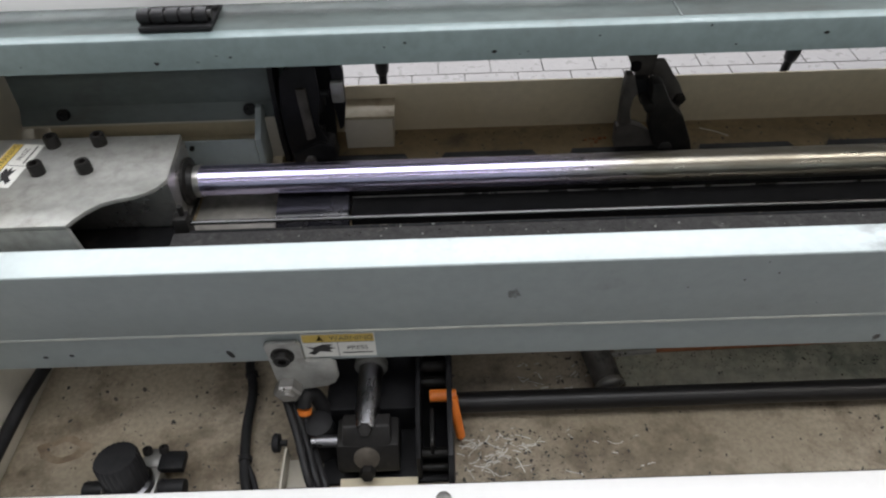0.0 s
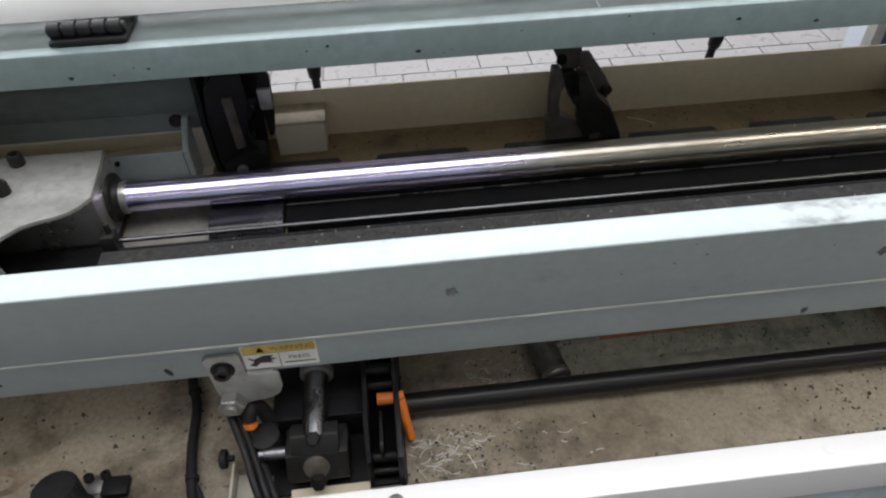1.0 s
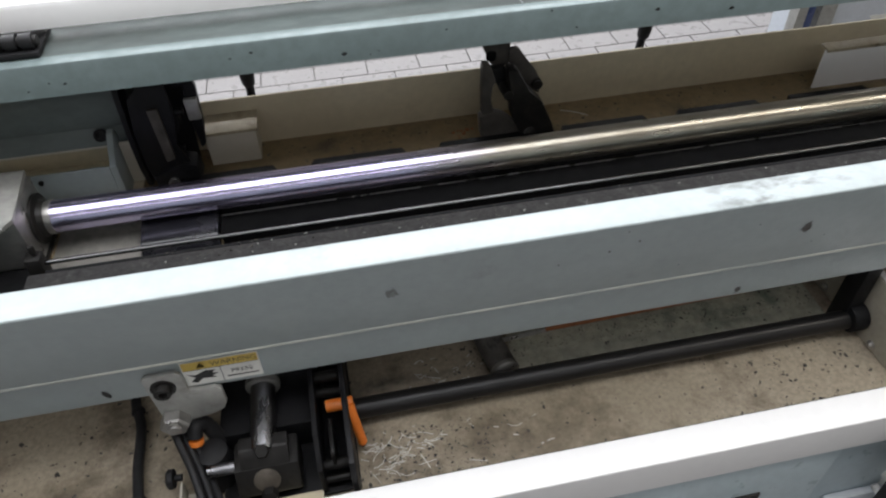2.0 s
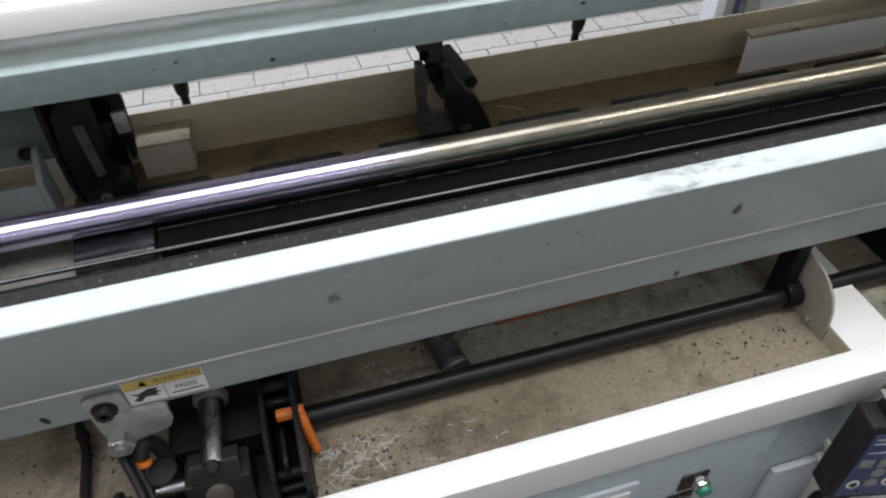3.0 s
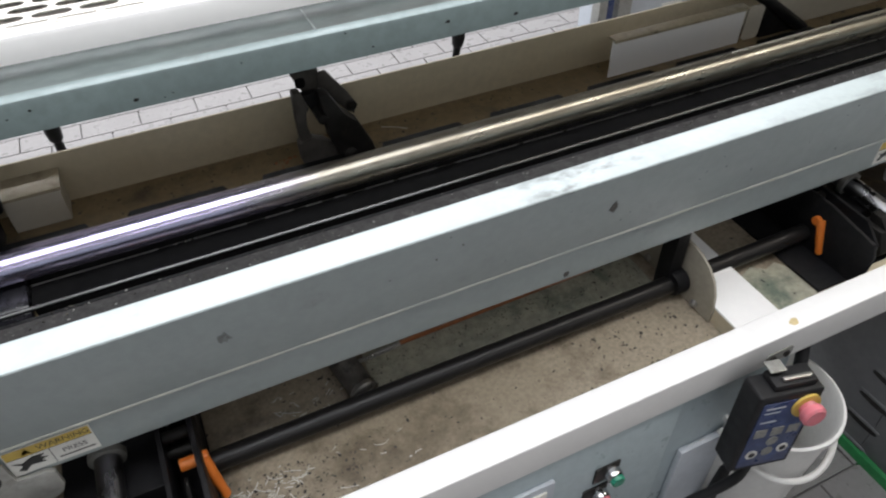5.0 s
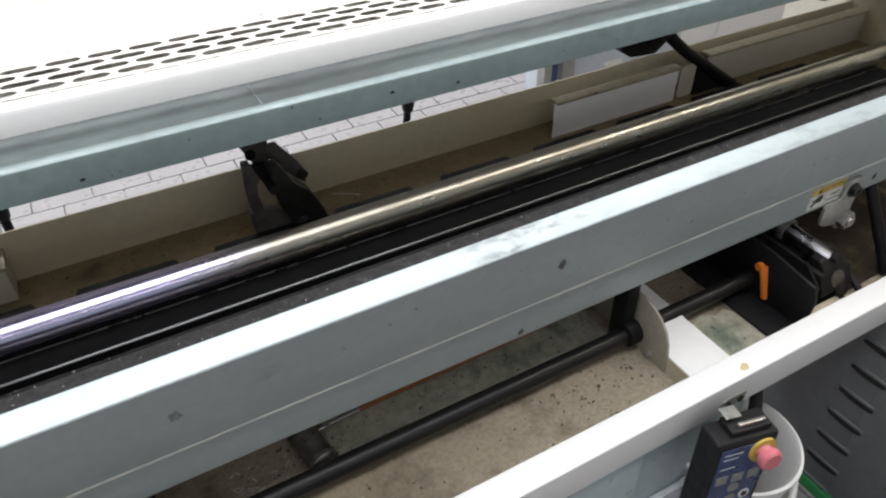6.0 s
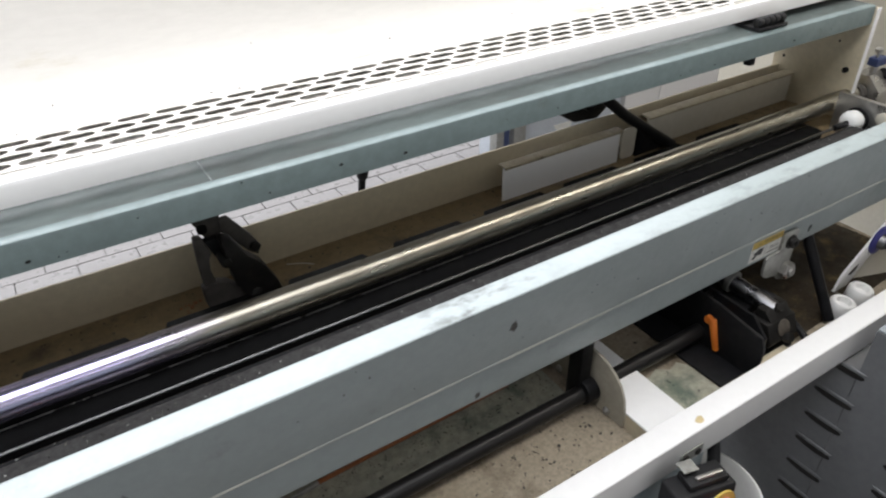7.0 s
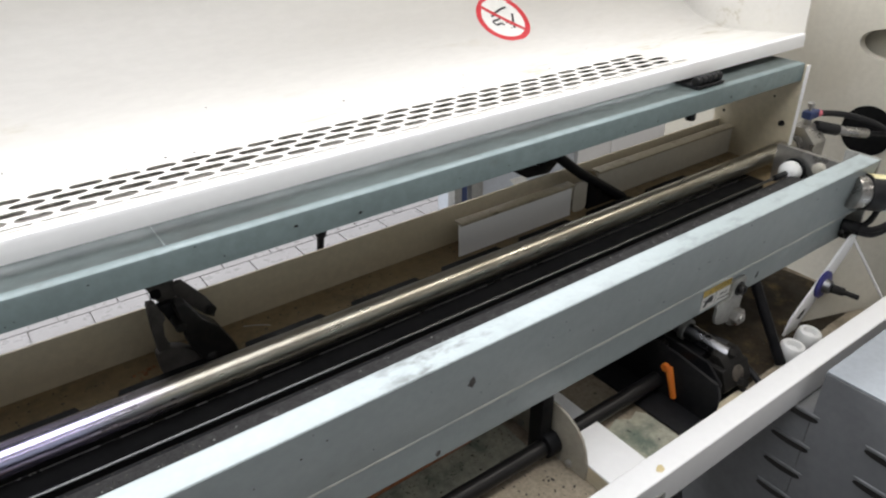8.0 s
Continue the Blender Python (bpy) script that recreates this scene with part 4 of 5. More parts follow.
trough_box(-0.162, -0.081, 0.998, 0.951, 0.051, "cream sheet box fixed in the rear trough")
tb = trough_box(0.932, 1.268, 0.988, 0.966, 0.020, "long white folded sheet with a grimy top ledge", False)
put("end_tab", solid(rounded(1.276, 1.322, 0.888, 0.964, 0.012), 0.989, 0.992, "y", 0.0), CREAM, tb, "cream end tab with a rounded corner")
trough_box(1.372, 1.925, 1.003, 0.966, 0.024, "long cream folded sheet with a rounded grimy corner", False)
put("end_tab", block(-0.288, -0.258, 0.978, 0.981, 0.889, 0.967, 0.001), CREAM, rear, "cream upright tab")

# levelling screws on the rear stretcher
str_ = thing("rear_stretcher", "dark steel rear stretcher on two legs", "stretcher", (0.4, 1.57, 0.0))
put("tube", block(-0.70, 1.6, 1.545, 1.595, 0.56, 0.60, 0.003), IRON, str_)
for lx in (-0.66, 1.56):
    put("leg", block(lx - 0.02, lx + 0.02, 1.55, 1.59, -0.012, 0.56, 0.003), IRON, str_)
for sx, lean in ((-0.141, 0.0), (0.878, -0.012)):
    st = thing("levelling_screw", "black levelling screw with a thick head", "screw", (sx, 1.57, 0.60), "levelling screws")
    put("shank", bar((sx + lean, 1.57, 0.60), (sx, 1.57, 0.705), 0.0105, 16), BLACK, st)
    put("head", turned([(0.011, 0), (0.0155, 0.006), (0.018, 0.028), (0.016, 0.046), (0.011, 0.050)], (sx, 1.57, 0.70), (0.0 - lean, 0, 0.1)), BLACK, st)

# right cheek fittings
for py, pz, r in ((1.005, 1.075, 0.006), (0.955, 1.083, 0.005), (0.905, 1.075, 0.005), (1.045, 1.00, 0.007)):
    put("hole", turned([(0.6 * r, 0), (0.6 * r, 0.0006)], (1.9318, py, pz), (-1, 0, 0), 12), IRON, right)
put("bolt", socket_bolt((1.9318, 0.868, 1.01), (-1, 0, 0), 0.0075, 0.008), BLACK, right, "black bolt")
put("front_edge", block(1.928, 1.942, 0.8335, 0.8365, 0.87, 1.172, 0.001), WHITE, right, "bright white edge strip")

# ---- prohibition sign on the hood ----
def hood_point(x, s):
    """A point of the hood's sheet: x along, s metres up the sheet from its lower bend."""
    y, z, left_ = 1.28, hood_z(1.28), s
    for (ya, za), (yb, zb) in zip([(1.28, hood_z(1.28))] + path[9:], path[9:]):
        d = math.hypot(yb - ya, zb - za)
        if left_ <= d or (yb, zb) == path[-1]:
            t = left_ / d
            return Vector((x, ya + (yb - ya) * t - 0.0012 * (zb - za) / d, za + (zb - za) * t + 0.0012 * (yb - ya) / d))
        left_ -= d


def on_hood(name, inner, outer, lift, mat, parent, n=48, a0=0.0, a1=360.0):
    bm = bmesh.new()
    rows = []
    for k in range(n + 1):
        a = radians(a0 + (a1 - a0) * k / n)
        rows.append([bm.verts.new(hood_point(SIGN_X + r * math.sin(a), SIGN_S + r * math.cos(a)) + Vector((0, -lift * 0.8, lift * 0.6))) for r in (inner, (inner + outer) / 2, outer)])
    for u, v in zip(rows, rows[1:]):
        for k in range(2):
            bm.faces.new((u[k], v[k], v[k + 1], u[k + 1]))
    return put(name, bm, mat, parent)


def on_hood_bar(name, pts, w, lift, mat, parent):
    bm = bmesh.new()
    for (xa, sa), (xb, sb) in zip(pts, pts[1:]):
        d = Vector((xb - xa, sb - sa)).normalized() * w / 2
        n = (-d.y, d.x)
        for k in range(4):
            q = [((xa + (xb - xa) * (k + e) / 4 + sgn * n[0], sa + (sb - sa) * (k + e) / 4 + sgn * n[1])) for e, sgn in ((0, 1), (1, 1), (1, -1), (0, -1))]
            bm.faces.new([bm.verts.new(hood_point(SIGN_X + x, SIGN_S + s) + Vector((0, -lift * 0.8, lift * 0.6))) for x, s in q])
    return put(name, bm, mat, parent)


SIGN_X, SIGN_S = 1.331, 0.063
sign = thing("prohibition_sign", "round red and white no-reaching sign stuck on the hood", "sign", (SIGN_X, 1.35, 1.29))
on_hood("disc", 0.001, 0.073, 0.0004, PAPER, sign)
on_hood("ring", 0.061, 0.0755, 0.0008, RED, sign)
on_hood_bar("slash", [(-0.046, 0.046), (0.046, -0.046)], 0.010, 0.0010, RED, sign)
for k, pts in enumerate(([(-0.030, 0.012), (-0.012, 0.022), (0.010, 0.030), (0.030, 0.034)], [(-0.034, -0.002), (-0.014, 0.000), (-0.006, 0.008)], [(-0.030, -0.016), (-0.036, -0.006), (-0.034, -0.002)],
                         [(-0.030, -0.016), (-0.012, -0.012), (-0.004, -0.030)], [(-0.004, -0.030), (0.004, -0.012)], [(0.006, -0.034), (0.014, -0.014)], [(0.016, -0.034), (0.024, -0.014), (0.038, 0.012)])):
    on_hood_bar("outline_stroke", pts, 0.0062, 0.0007, INK, sign)


# ---- drive units under the beam ----
def drive_unit(on):
    fx = (lambda v: MIRROR - v) if on else (lambda v: v)
    u = thing("drive_unit", "oily black drive unit with a chrome cylinder on the tray", "drive unit", (fx(-0.09), 0.6, 0.617), "drive units")
    def P(name, bm, mat, label="", along=0.0):
        bm = flip(bm, on)
        if on and along:
            bmesh.ops.translate(bm, verts=bm.verts, vec=(along, 0, 0))
        return put(name, bm, mat, u, label)

    P("base_plate", block(-0.195, 0.036 if on else 0.006, 0.512, 0.90, 0.6175, 0.624, 0.002), BLACK)
    P("foot", block(-0.166, -0.05, 0.4785, 0.516, 0.6225, 0.632, 0.002), BEIGE, "beige foot block")
    P("housing", block(-0.190, -0.048, 0.60, 0.78, 0.624, 0.685, 0.005), BLACK)
    P("back_plate", block(-0.176, 0.0, 0.78, 0.79, 0.624, 0.76, 0.002), BLACK)
    P("cylinder", bar((-0.118, 0.76, 0.716), (-0.124, 0.556, 0.696), 0.0185, 28, 0.001), SATIN, "steel piston rod", 0.045)
    P("collar", bar((-0.1205, 0.672, 0.7075), (-0.121, 0.660, 0.7065), 0.026, 24, 0.001), PLATED, "plated rod collar", 0.045)
    P("block_top", solid([(0.578, 0.708), (0.556, 0.708), (0.536, 0.688), (0.578, 0.688)], -0.158, -0.088, "x", 0.003), IRON, "", 0.045)
    P("block", solid([(0.585, 0.688), (0.536, 0.688), (0.518, 0.646), (0.524, 0.634), (0.585, 0.634)], -0.168, -0.076, "x", 0.005), IRON, "", 0.045)
    P("boss", turned([(0.019, 0), (0.019, 0.003), (0.016, 0.005)], (-0.124, 0.5285, 0.668), (0, -0.9, 0.4)), TAN, "tan worn boss", 0.045)
    P("upper_nut", hex_nut((-0.124, 0.556, 0.700), (0, -0.6, 0.9), 0.011, 0.014), IRON, "", 0.045)
    P("lower_nut", hex_nut((-0.123, 0.519, 0.650), (0, -0.9, 0.4), 0.012, 0.016), IRON, "", 0.045)
    if not on:
        P("cross_pin", bar((-0.205, 0.548, 0.684), (-0.166, 0.548, 0.684), 0.009, 20, 0.001), SATIN, "bright cross pin", 0.045)
    P("inner_plate", solid([(0.512, 0.63), (0.512, 0.69), (0.55, 0.725), (0.78, 0.735), (0.78, 0.63)], -0.050, -0.043, "x", 0.001), BLACK, "", 0.036)
    P("outer_plate", solid([(0.488, 0.624), (0.485, 0.700), (0.495, 0.726), (0.60, 0.742), (0.78, 0.748), (0.78, 0.624)], -0.004, 0.004, "x", 0.002), BLACK, "", 0.036)
    P("strap", solid(rounded(0.535, 0.60, 0.640, 0.69, 0.01), -0.030, -0.024, "x", 0.001), IRON, "", 0.036)
    for py, pz, r in ((0.655, 0.715, 0.009), (0.64, 0.695, 0.008), (0.54, 0.655, 0.008), (0.525, 0.64, 0.006)):
        P("spacer_pin", bar((-0.045, py, pz), (-0.006, py, pz), r, 14, 0.001), IRON, "", 0.036)
    P("lever_hub", bar((-0.030, 0.612, 0.698), (0.011, 0.612, 0.698), 0.0095, 20, 0.002), ORANGE, "orange clamping lever hub", 0.034)
    tip = (0.004, 0.584, 0.640) if on else (0.0155, 0.580, 0.640)
    P("lever_arm", bar((0.003, 0.606, 0.704), tip, 0.0092, 14, 0.002, 0.0068), ORANGE, "orange clamping lever arm", 0.034)
    P("lever_tip", turned([(0.004, 0), (0.0072, 0.005), (0.0072, 0.013), (0.004, 0.017)], (tip[0] - 0.001, tip[1] + 0.004, tip[2] + 0.008), (0.1, -0.45, -0.9), 16), ORANGE, "", 0.034)
    P("lever_screw", bar((0.008, 0.610, 0.698), (0.0105, 0.610, 0.698), 0.0055, 12), IRON, "", 0.034)
    return u


for on in (False, True):
    drive_unit(on)

# valve, hoses and thumb screw beside the drive unit
valve = thing("air_valve", "black air valve with an orange release ring and hoses", "valve", (-0.2, 0.56, 0.617))
put("body", turned([(0.026, 0), (0.026, 0.05), (0.022, 0.056), (0.022, 0.075), (0.012, 0.08)], (-0.198, 0.575, 0.617), (0, 0, 1)), RUBBER, valve)
put("elbow", hose([(-0.190, 0.605, 0.672), (-0.203, 0.61, 0.712), (-0.213, 0.598, 0.728), (-0.2165, 0.588, 0.716)], 0.0115, 12), RUBBER, valve)
put("release_ring", bar((-0.2165, 0.589, 0.710), (-0.217, 0.585, 0.702), 0.0108, 18, 0.001), ORANGE, valve, "orange release ring")
for pts in ([(-0.246, 0.63, 0.752), (-0.2435, 0.60, 0.7304), (-0.2239, 0.55, 0.6993), (-0.2038, 0.49, 0.6773), (-0.192, 0.479, 0.640)],
            [(-0.239, 0.63, 0.745), (-0.2354, 0.605, 0.7212), (-0.214, 0.55, 0.6848), (-0.1925, 0.49, 0.670), (-0.183, 0.479, 0.635)],
            [(-0.217, 0.588, 0.704), (-0.2145, 0.575, 0.690), (-0.2055, 0.55, 0.6684), (-0.1820, 0.49, 0.6600), (-0.174, 0.479, 0.630)]):
    put("hose", hose(pts, 0.0058, 10), RUBBER, valve)
bracket = thing("side_bracket", "thin cream upright strip with a black thumb screw", "bracket", (-0.25, 0.52, 0.617))
put("strip", block(-0.252, -0.212, 0.48, 0.556, 0.6172, 0.619, 0.0), CREAM, bracket)
put("upright", block(-0.2525, -0.249, 0.48, 0.560, 0.619, 0.650, 0.001), CREAM, bracket)
put("thumb_screw", turned([(0.005, 0), (0.005, 0.010), (0.014, 0.011), (0.015, 0.018), (0.012, 0.021)], (-0.249, 0.565, 0.655), (-1, 0, 0)), RUBBER, bracket, "black thumb screw")
cable = thing("cable_bundle", "black cable bundle tied with cable straps", "cable", (-0.31, 0.62, 0.617))
put("cable", hose([(-0.345, 0.85, 0.64), (-0.3394, 0.736, 0.635), (-0.3244, 0.678, 0.635), (-0.3221, 0.603, 0.633), (-0.3133, 0.535, 0.631), (-0.3034, 0.502, 0.631), (-0.295, 0.478, 0.63)], 0.0078, 12), RUBBER, cable)
put("branch", hose([(-0.315, 0.550, 0.632), (-0.300, 0.524, 0.628), (-0.282, 0.480, 0.626)], 0.0045, 8), RUBBER, cable)
put("cable_strap", bar((-0.3155, 0.556, 0.631), (-0.3148, 0.549, 0.631), 0.0105, 14, 0.001), RUBBER, cable)
put("cable_strap", bar((-0.333, 0.712, 0.635), (-0.331, 0.705, 0.635), 0.0105, 14, 0.001), RUBBER, cable)
side_cable = thing("side_cable", "thick black cable along the cream side plate", "cable", (-0.65, 0.6, 0.617))
put("cable", hose([(-0.665, 0.85, 0.66), (-0.672, 0.715, 0.665), (-0.676, 0.65, 0.670), (-0.678, 0.56, 0.672), (-0.679, 0.478, 0.672)], 0.0105, 12), RUBBER, side_cable)

reg = thing("pressure_regulator", "black pressure regulator with a ribbed knob on the tray", "regulator", (-0.485, 0.51, 0.617))
kb = bmesh.new()
prof = []
for k in range(72):
    a = 2 * math.pi * k / 72
    prof.append(0.0305 + (0.0007 if k % 3 else -0.0007))
m = Matrix.Translation((-0.472, 0.506, 0.662)) @ Vector((-0.06, 0.18, 1.0)).to_track_quat("Z", "Y").to_matrix().to_4x4()
rings = [[kb.verts.new(m @ Vector((q * s_ * math.cos(2 * math.pi * k / 72), q * s_ * math.sin(2 * math.pi * k / 72), h))) for k, q in enumerate(prof)] for s_, h in ((1, 0), (1, 0.048), (0.94, 0.052))]
for ra, rb in zip(rings, rings[1:]):
    for k in range(72):
        kb.faces.new((ra[k], ra[(k + 1) % 72], rb[(k + 1) % 72], rb[k]))
kb.faces.new(rings[-1])
kb.faces.new(rings[0][::-1])
put("knob", kb, RUBBER, reg, "ribbed black knob")
put("bonnet", turned([(0.036, 0), (0.036, 0.010), (0.030, 0.014)], (-0.4715, 0.5035, 0.649), (-0.06, 0.18, 1.0)), SATIN, reg, "bright lock ring")
put("body", block(-0.513, -0.432, 0.479, 0.535, 0.6172, 0.651, 0.006), STEEL, reg, "grey cast body")
put("bracket", block(-0.462, -0.428, 0.532, 0.562, 0.640, 0.657, 0.003), STEEL, reg, "grey mounting bracket")
put("bracket_cap", block(-0.436, -0.398, 0.526, 0.556, 0.645, 0.659, 0.003), BLACK, reg, "black bracket plate")
for bx, by in ((-0.456, 0.553), (-0.432, 0.555)):
    put("screw", socket_bolt((bx, by, 0.658), (0, 0.4, 1), 0.007, 0.009), IRON, reg)
for bx, d in ((-0.505, -1), (-0.435, 1)):
    put("port", bar((bx, 0.508, 0.634), (bx + 0.04 * d, 0.508, 0.634), 0.0135, 18, 0.003), RUBBER, reg)

# ---- tie rod, bearing bracket ----
tie = thing("tie_rod", "long black tie rod across the tray", "rod", (0.5, 0.63, 0.655))
put("rod", bar((0.004, 0.630, 0.650), (1.200, 0.630, 0.652), 0.0168, 28), BLACK_ROD, tie)
put("collar", bar((0.862, 0.630, 0.656), (0.890, 0.630, 0.656), 0.026, 24, 0.003), BLACK, tie)
put("hanger", block(0.858, 0.886, 0.632, 0.668, 0.60, 0.81, 0.004), BLACK, tie, "black hanger plate")
gus = thing("cross_ledge", "white sheet ledge across the tray with a rounded beige side plate", "ledge", (0.95, 0.6, 0.617))
put("top", solid([(0.897, 0.477), (0.996, 0.477), (0.997, 0.80), (0.897, 0.80)], 0.652, 0.656, "z", 0.001), WHITE, gus)
put("side", block(0.897, 0.901, 0.477, 0.80, 0.6172, 0.651, 0.0), BEIGE, gus)
put("far_side", solid([(0.992, 0.477), (0.996, 0.477), (0.997, 0.80), (0.993, 0.80)], 0.6172, 0.651, "z"), WHITE, gus)
arc = [(0.80, 0.6185), (0.543, 0.6185), (0.543, 0.650), (0.549, 0.684), (0.560, 0.708), (0.578, 0.726), (0.602, 0.738), (0.628, 0.7435), (0.655, 0.744), (0.80, 0.744)]
put("side_plate", solid(arc, 0.8915, 0.8965, "x", 0.0008), SIDE_PAINT, gus, "beige rounded side plate")
for by, bz in ((0.585, 0.630), (0.722, 0.632)):
    put("bolt", turned([(0.008, 0), (0.008, 0.004), (0.004, 0.008)], (0.8915, by, bz), (-1, 0, 0), 16), STEEL, gus, "small bright screw")

# ---- loose things in the tray ----
tube = thing("short_tube", "short dark tube with a grimy pale cap on the tray", "tube", (0.25, 0.70, 0.617))
put("wall", bar((0.262, 0.662, 0.641), (0.238, 0.80, 0.643), 0.0235, 28, 0.002), DUSTY, tube)
put("cap", turned([(0.0245, 0), (0.0245, 0.008), (0.021, 0.011), (0.008, 0.012)], (0.2625, 0.663, 0.641), (0.17, -1, 0)), STEEL, tube, "grimy pale end cap")
sheet = tagged(finish(solid([(0.285, 0.652), (0.865, 0.662), (0.865, 0.79), (0.292, 0.79)], 0.6174, 0.6190, "z", 0.0), "worn_sheet", MOSS), "greenish worn sheet lying on the tray", "sheet")
stick = tagged(finish(bar((0.36, 0.742, 0.6235), (0.78, 0.752, 0.6235), 0.0045, 8), "stick", RUST), "thin red-brown stick lying on the worn sheet", "stick")
wire = tagged(finish(bar((0.275, 0.735, 0.622), (0.36, 0.741, 0.622), 0.004, 8), "wire_end", STEEL), "short grey wire end on the tray", "wire")
tagged(finish(solid([(0.996, 0.5095), (1.131, 0.5095), (1.131, 0.592), (1.118, 0.612), (1.09, 0.604), (1.066, 0.622), (1.034, 0.611), (0.996, 0.640)], 0.6171, 0.6175, "z", 0.0), "worn_patch", MOSS), "greenish worn patch on the tray floor", "sheet")
mess = bmesh.new()
rnd = random.Random(21)
for k in range(3000):
    x, y, z, big = rnd.uniform(-0.66, 1.9), rnd.uniform(0.50, 0.80), 0.6176, 0.0037
    if k % 5 == 0:
        x, y, z = rnd.uniform(-0.66, 1.9), rnd.uniform(0.95, 1.045), 0.8856
    elif k % 5 == 1:
        x, y, z, big = rnd.uniform(-0.25, 1.0), rnd.uniform(0.70, 0.742), 0.9354, 0.0026
    elif k % 5 == 2:
        x, y = rnd.gauss(0.09, 0.12), rnd.uniform(0.51, 0.60)
        x = min(max(x, 0.0), 1.8)
    elif k % 15 == 3:
        x, y, big = rnd.gauss(0.225, 0.05), rnd.gauss(0.70, 0.04), 0.0045
        y = min(max(y, 0.655), 0.85)
    elif k % 15 == 13:
        x, y, big = rnd.uniform(-0.66, -0.2), rnd.uniform(0.5, 0.8), 0.0060
    elif k % 15 == 8:
        x, y, big = rnd.gauss(0.72, 0.09), rnd.gauss(0.60, 0.06), 0.0045
        y = min(max(y, 0.512), 0.80)
    if 0.28 < x < 0.87 and 0.65 < y < 0.8:
        z = 0.6194
    if 0.89 < x < 1.01 and z < 0.63:
        continue
    r, n, a0 = (0.0006 + (big - 0.0006) * rnd.random() ** 3.0) * (1.0 if rnd.random() < 0.95 else 1.6), rnd.randint(4, 6), rnd.uniform(0, 6.28)
    el = rnd.uniform(0.22, 0.8)
    pts = []
    for j in range(n):
        a = 2 * math.pi * j / n
        u, v = r * math.cos(a) * rnd.uniform(0.6, 1.2), r * el * math.sin(a) * rnd.uniform(0.6, 1.2)
        pts.append((x + u * math.cos(a0) - v * math.sin(a0), y + u * math.sin(a0) + v * math.cos(a0)))
    prism(mess, pts, z, z + rnd.uniform(0.0004, 0.0015), "z")
tagged(finish(mess, "debris", FLAKE, None, "", 0), "scattered black chips and dirt on the tray", "debris", kind="stuff")
mess = bmesh.new()
for k in range(105):
    x, y, z = rnd.gauss(0.05, 0.06), rnd.uniform(0.515, 0.585), 0.6177
    if k % 4 == 0:
        x, y = rnd.uniform(0.0, 0.3), rnd.uniform(0.52, 0.6)
    if k % 4 == 1:
        x, y = rnd.uniform(0.10, 0.24), rnd.uniform(0.66, 0.73)
    if x < 0.006 or 0.88 < x:
        continue
    a, l, w = rnd.gauss(0.0, 0.6), rnd.choice((0.002, 0.004, 0.006, 0.012)), rnd.uniform(0.0003, 0.0009)
    c, s = math.cos(a), math.sin(a)
    bow, px_, py_ = rnd.uniform(-30, 30), x, y
    for j in range(5):
        b = a + bow * (j - 2) * l
        qx, qy = px_ + l * 0.45 * math.cos(b), py_ + l * 0.45 * math.sin(b)
        nx, ny = -math.sin(b) * w, math.cos(b) * w
        prism(mess, [(px_ - nx, py_ - ny), (qx - nx, qy - ny), (qx + nx, qy + ny), (px_ + nx, py_ + ny)], z, z + 0.0005 + 0.0001 * (j % 2), "z")
        px_, py_ = qx, qy
tagged(finish(mess, "scrapings", THREAD, None, "", 0), "pale scraped threads and shavings on the tray", "shavings", kind="stuff")
mess = bmesh.new()
for k in range(70):
    x, y, z, r = rnd.uniform(-0.25, 1.7), rnd.uniform(0.705, 0.742), 0.9353, rnd.uniform(0.0005, 0.0019)
    prism(mess, [(x + r * math.cos(2 * math.pi * j / 5 + k) * rnd.uniform(0.5, 1.3), y + 0.6 * r * math.sin(2 * math.pi * j / 5 + k)) for j in range(5)], z, z + r * 0.6, "z")
tagged(finish(mess, "grit", PLATED, None, "", 0), "grey grit and crumbs on the ledge", "grit", kind="stuff")

mess = bmesh.new()
for k in range(16):
    x, y, r = rnd.gauss(0.272, 0.012), rnd.uniform(0.965, 1.01), rnd.uniform(0.001, 0.0038)
    prism(mess, [(x + r * math.cos(2 * math.pi * j / 6 + k) * rnd.uniform(0.6, 1.2), y + 0.8 * r * math.sin(2 * math.pi * j / 6 + k)) for j in range(6)], 0.8852, 0.8852 + r * 0.6, "z")
tagged(finish(mess, "rust_crumbs", RUST, None, "", 0), "rusty orange-brown crumbs on the trough floor", "debris", kind="stuff")
thread = tagged(finish(hose([(0.455, 1.025, 0.8862), (0.480, 1.012, 0.8864), (0.498, 0.998, 0.8862)], 0.0009, 6, 5), "loose_thread", THREAD), "short pale thread lying in the trough", "thread")

rs = [(0.042 + 0.005 * math.sin(5 * a), 0.022 + 0.003 * math.cos(4 * a), a) for a in (2 * math.pi * k / 30 for k in range(30))]
for sc0, z in ((1.0, 0.6172), (0.55, 0.6174)):
    st_ = solid([(-0.612 + sc0 * p * math.cos(a), 0.588 + sc0 * q * math.sin(a)) for p, q, a in rs], z - 0.0001, z + 0.00015, "z")
    put("rust_stain", st_, RING_STAIN if sc0 == 1.0 else TRAY, tray, "round rusty stain")

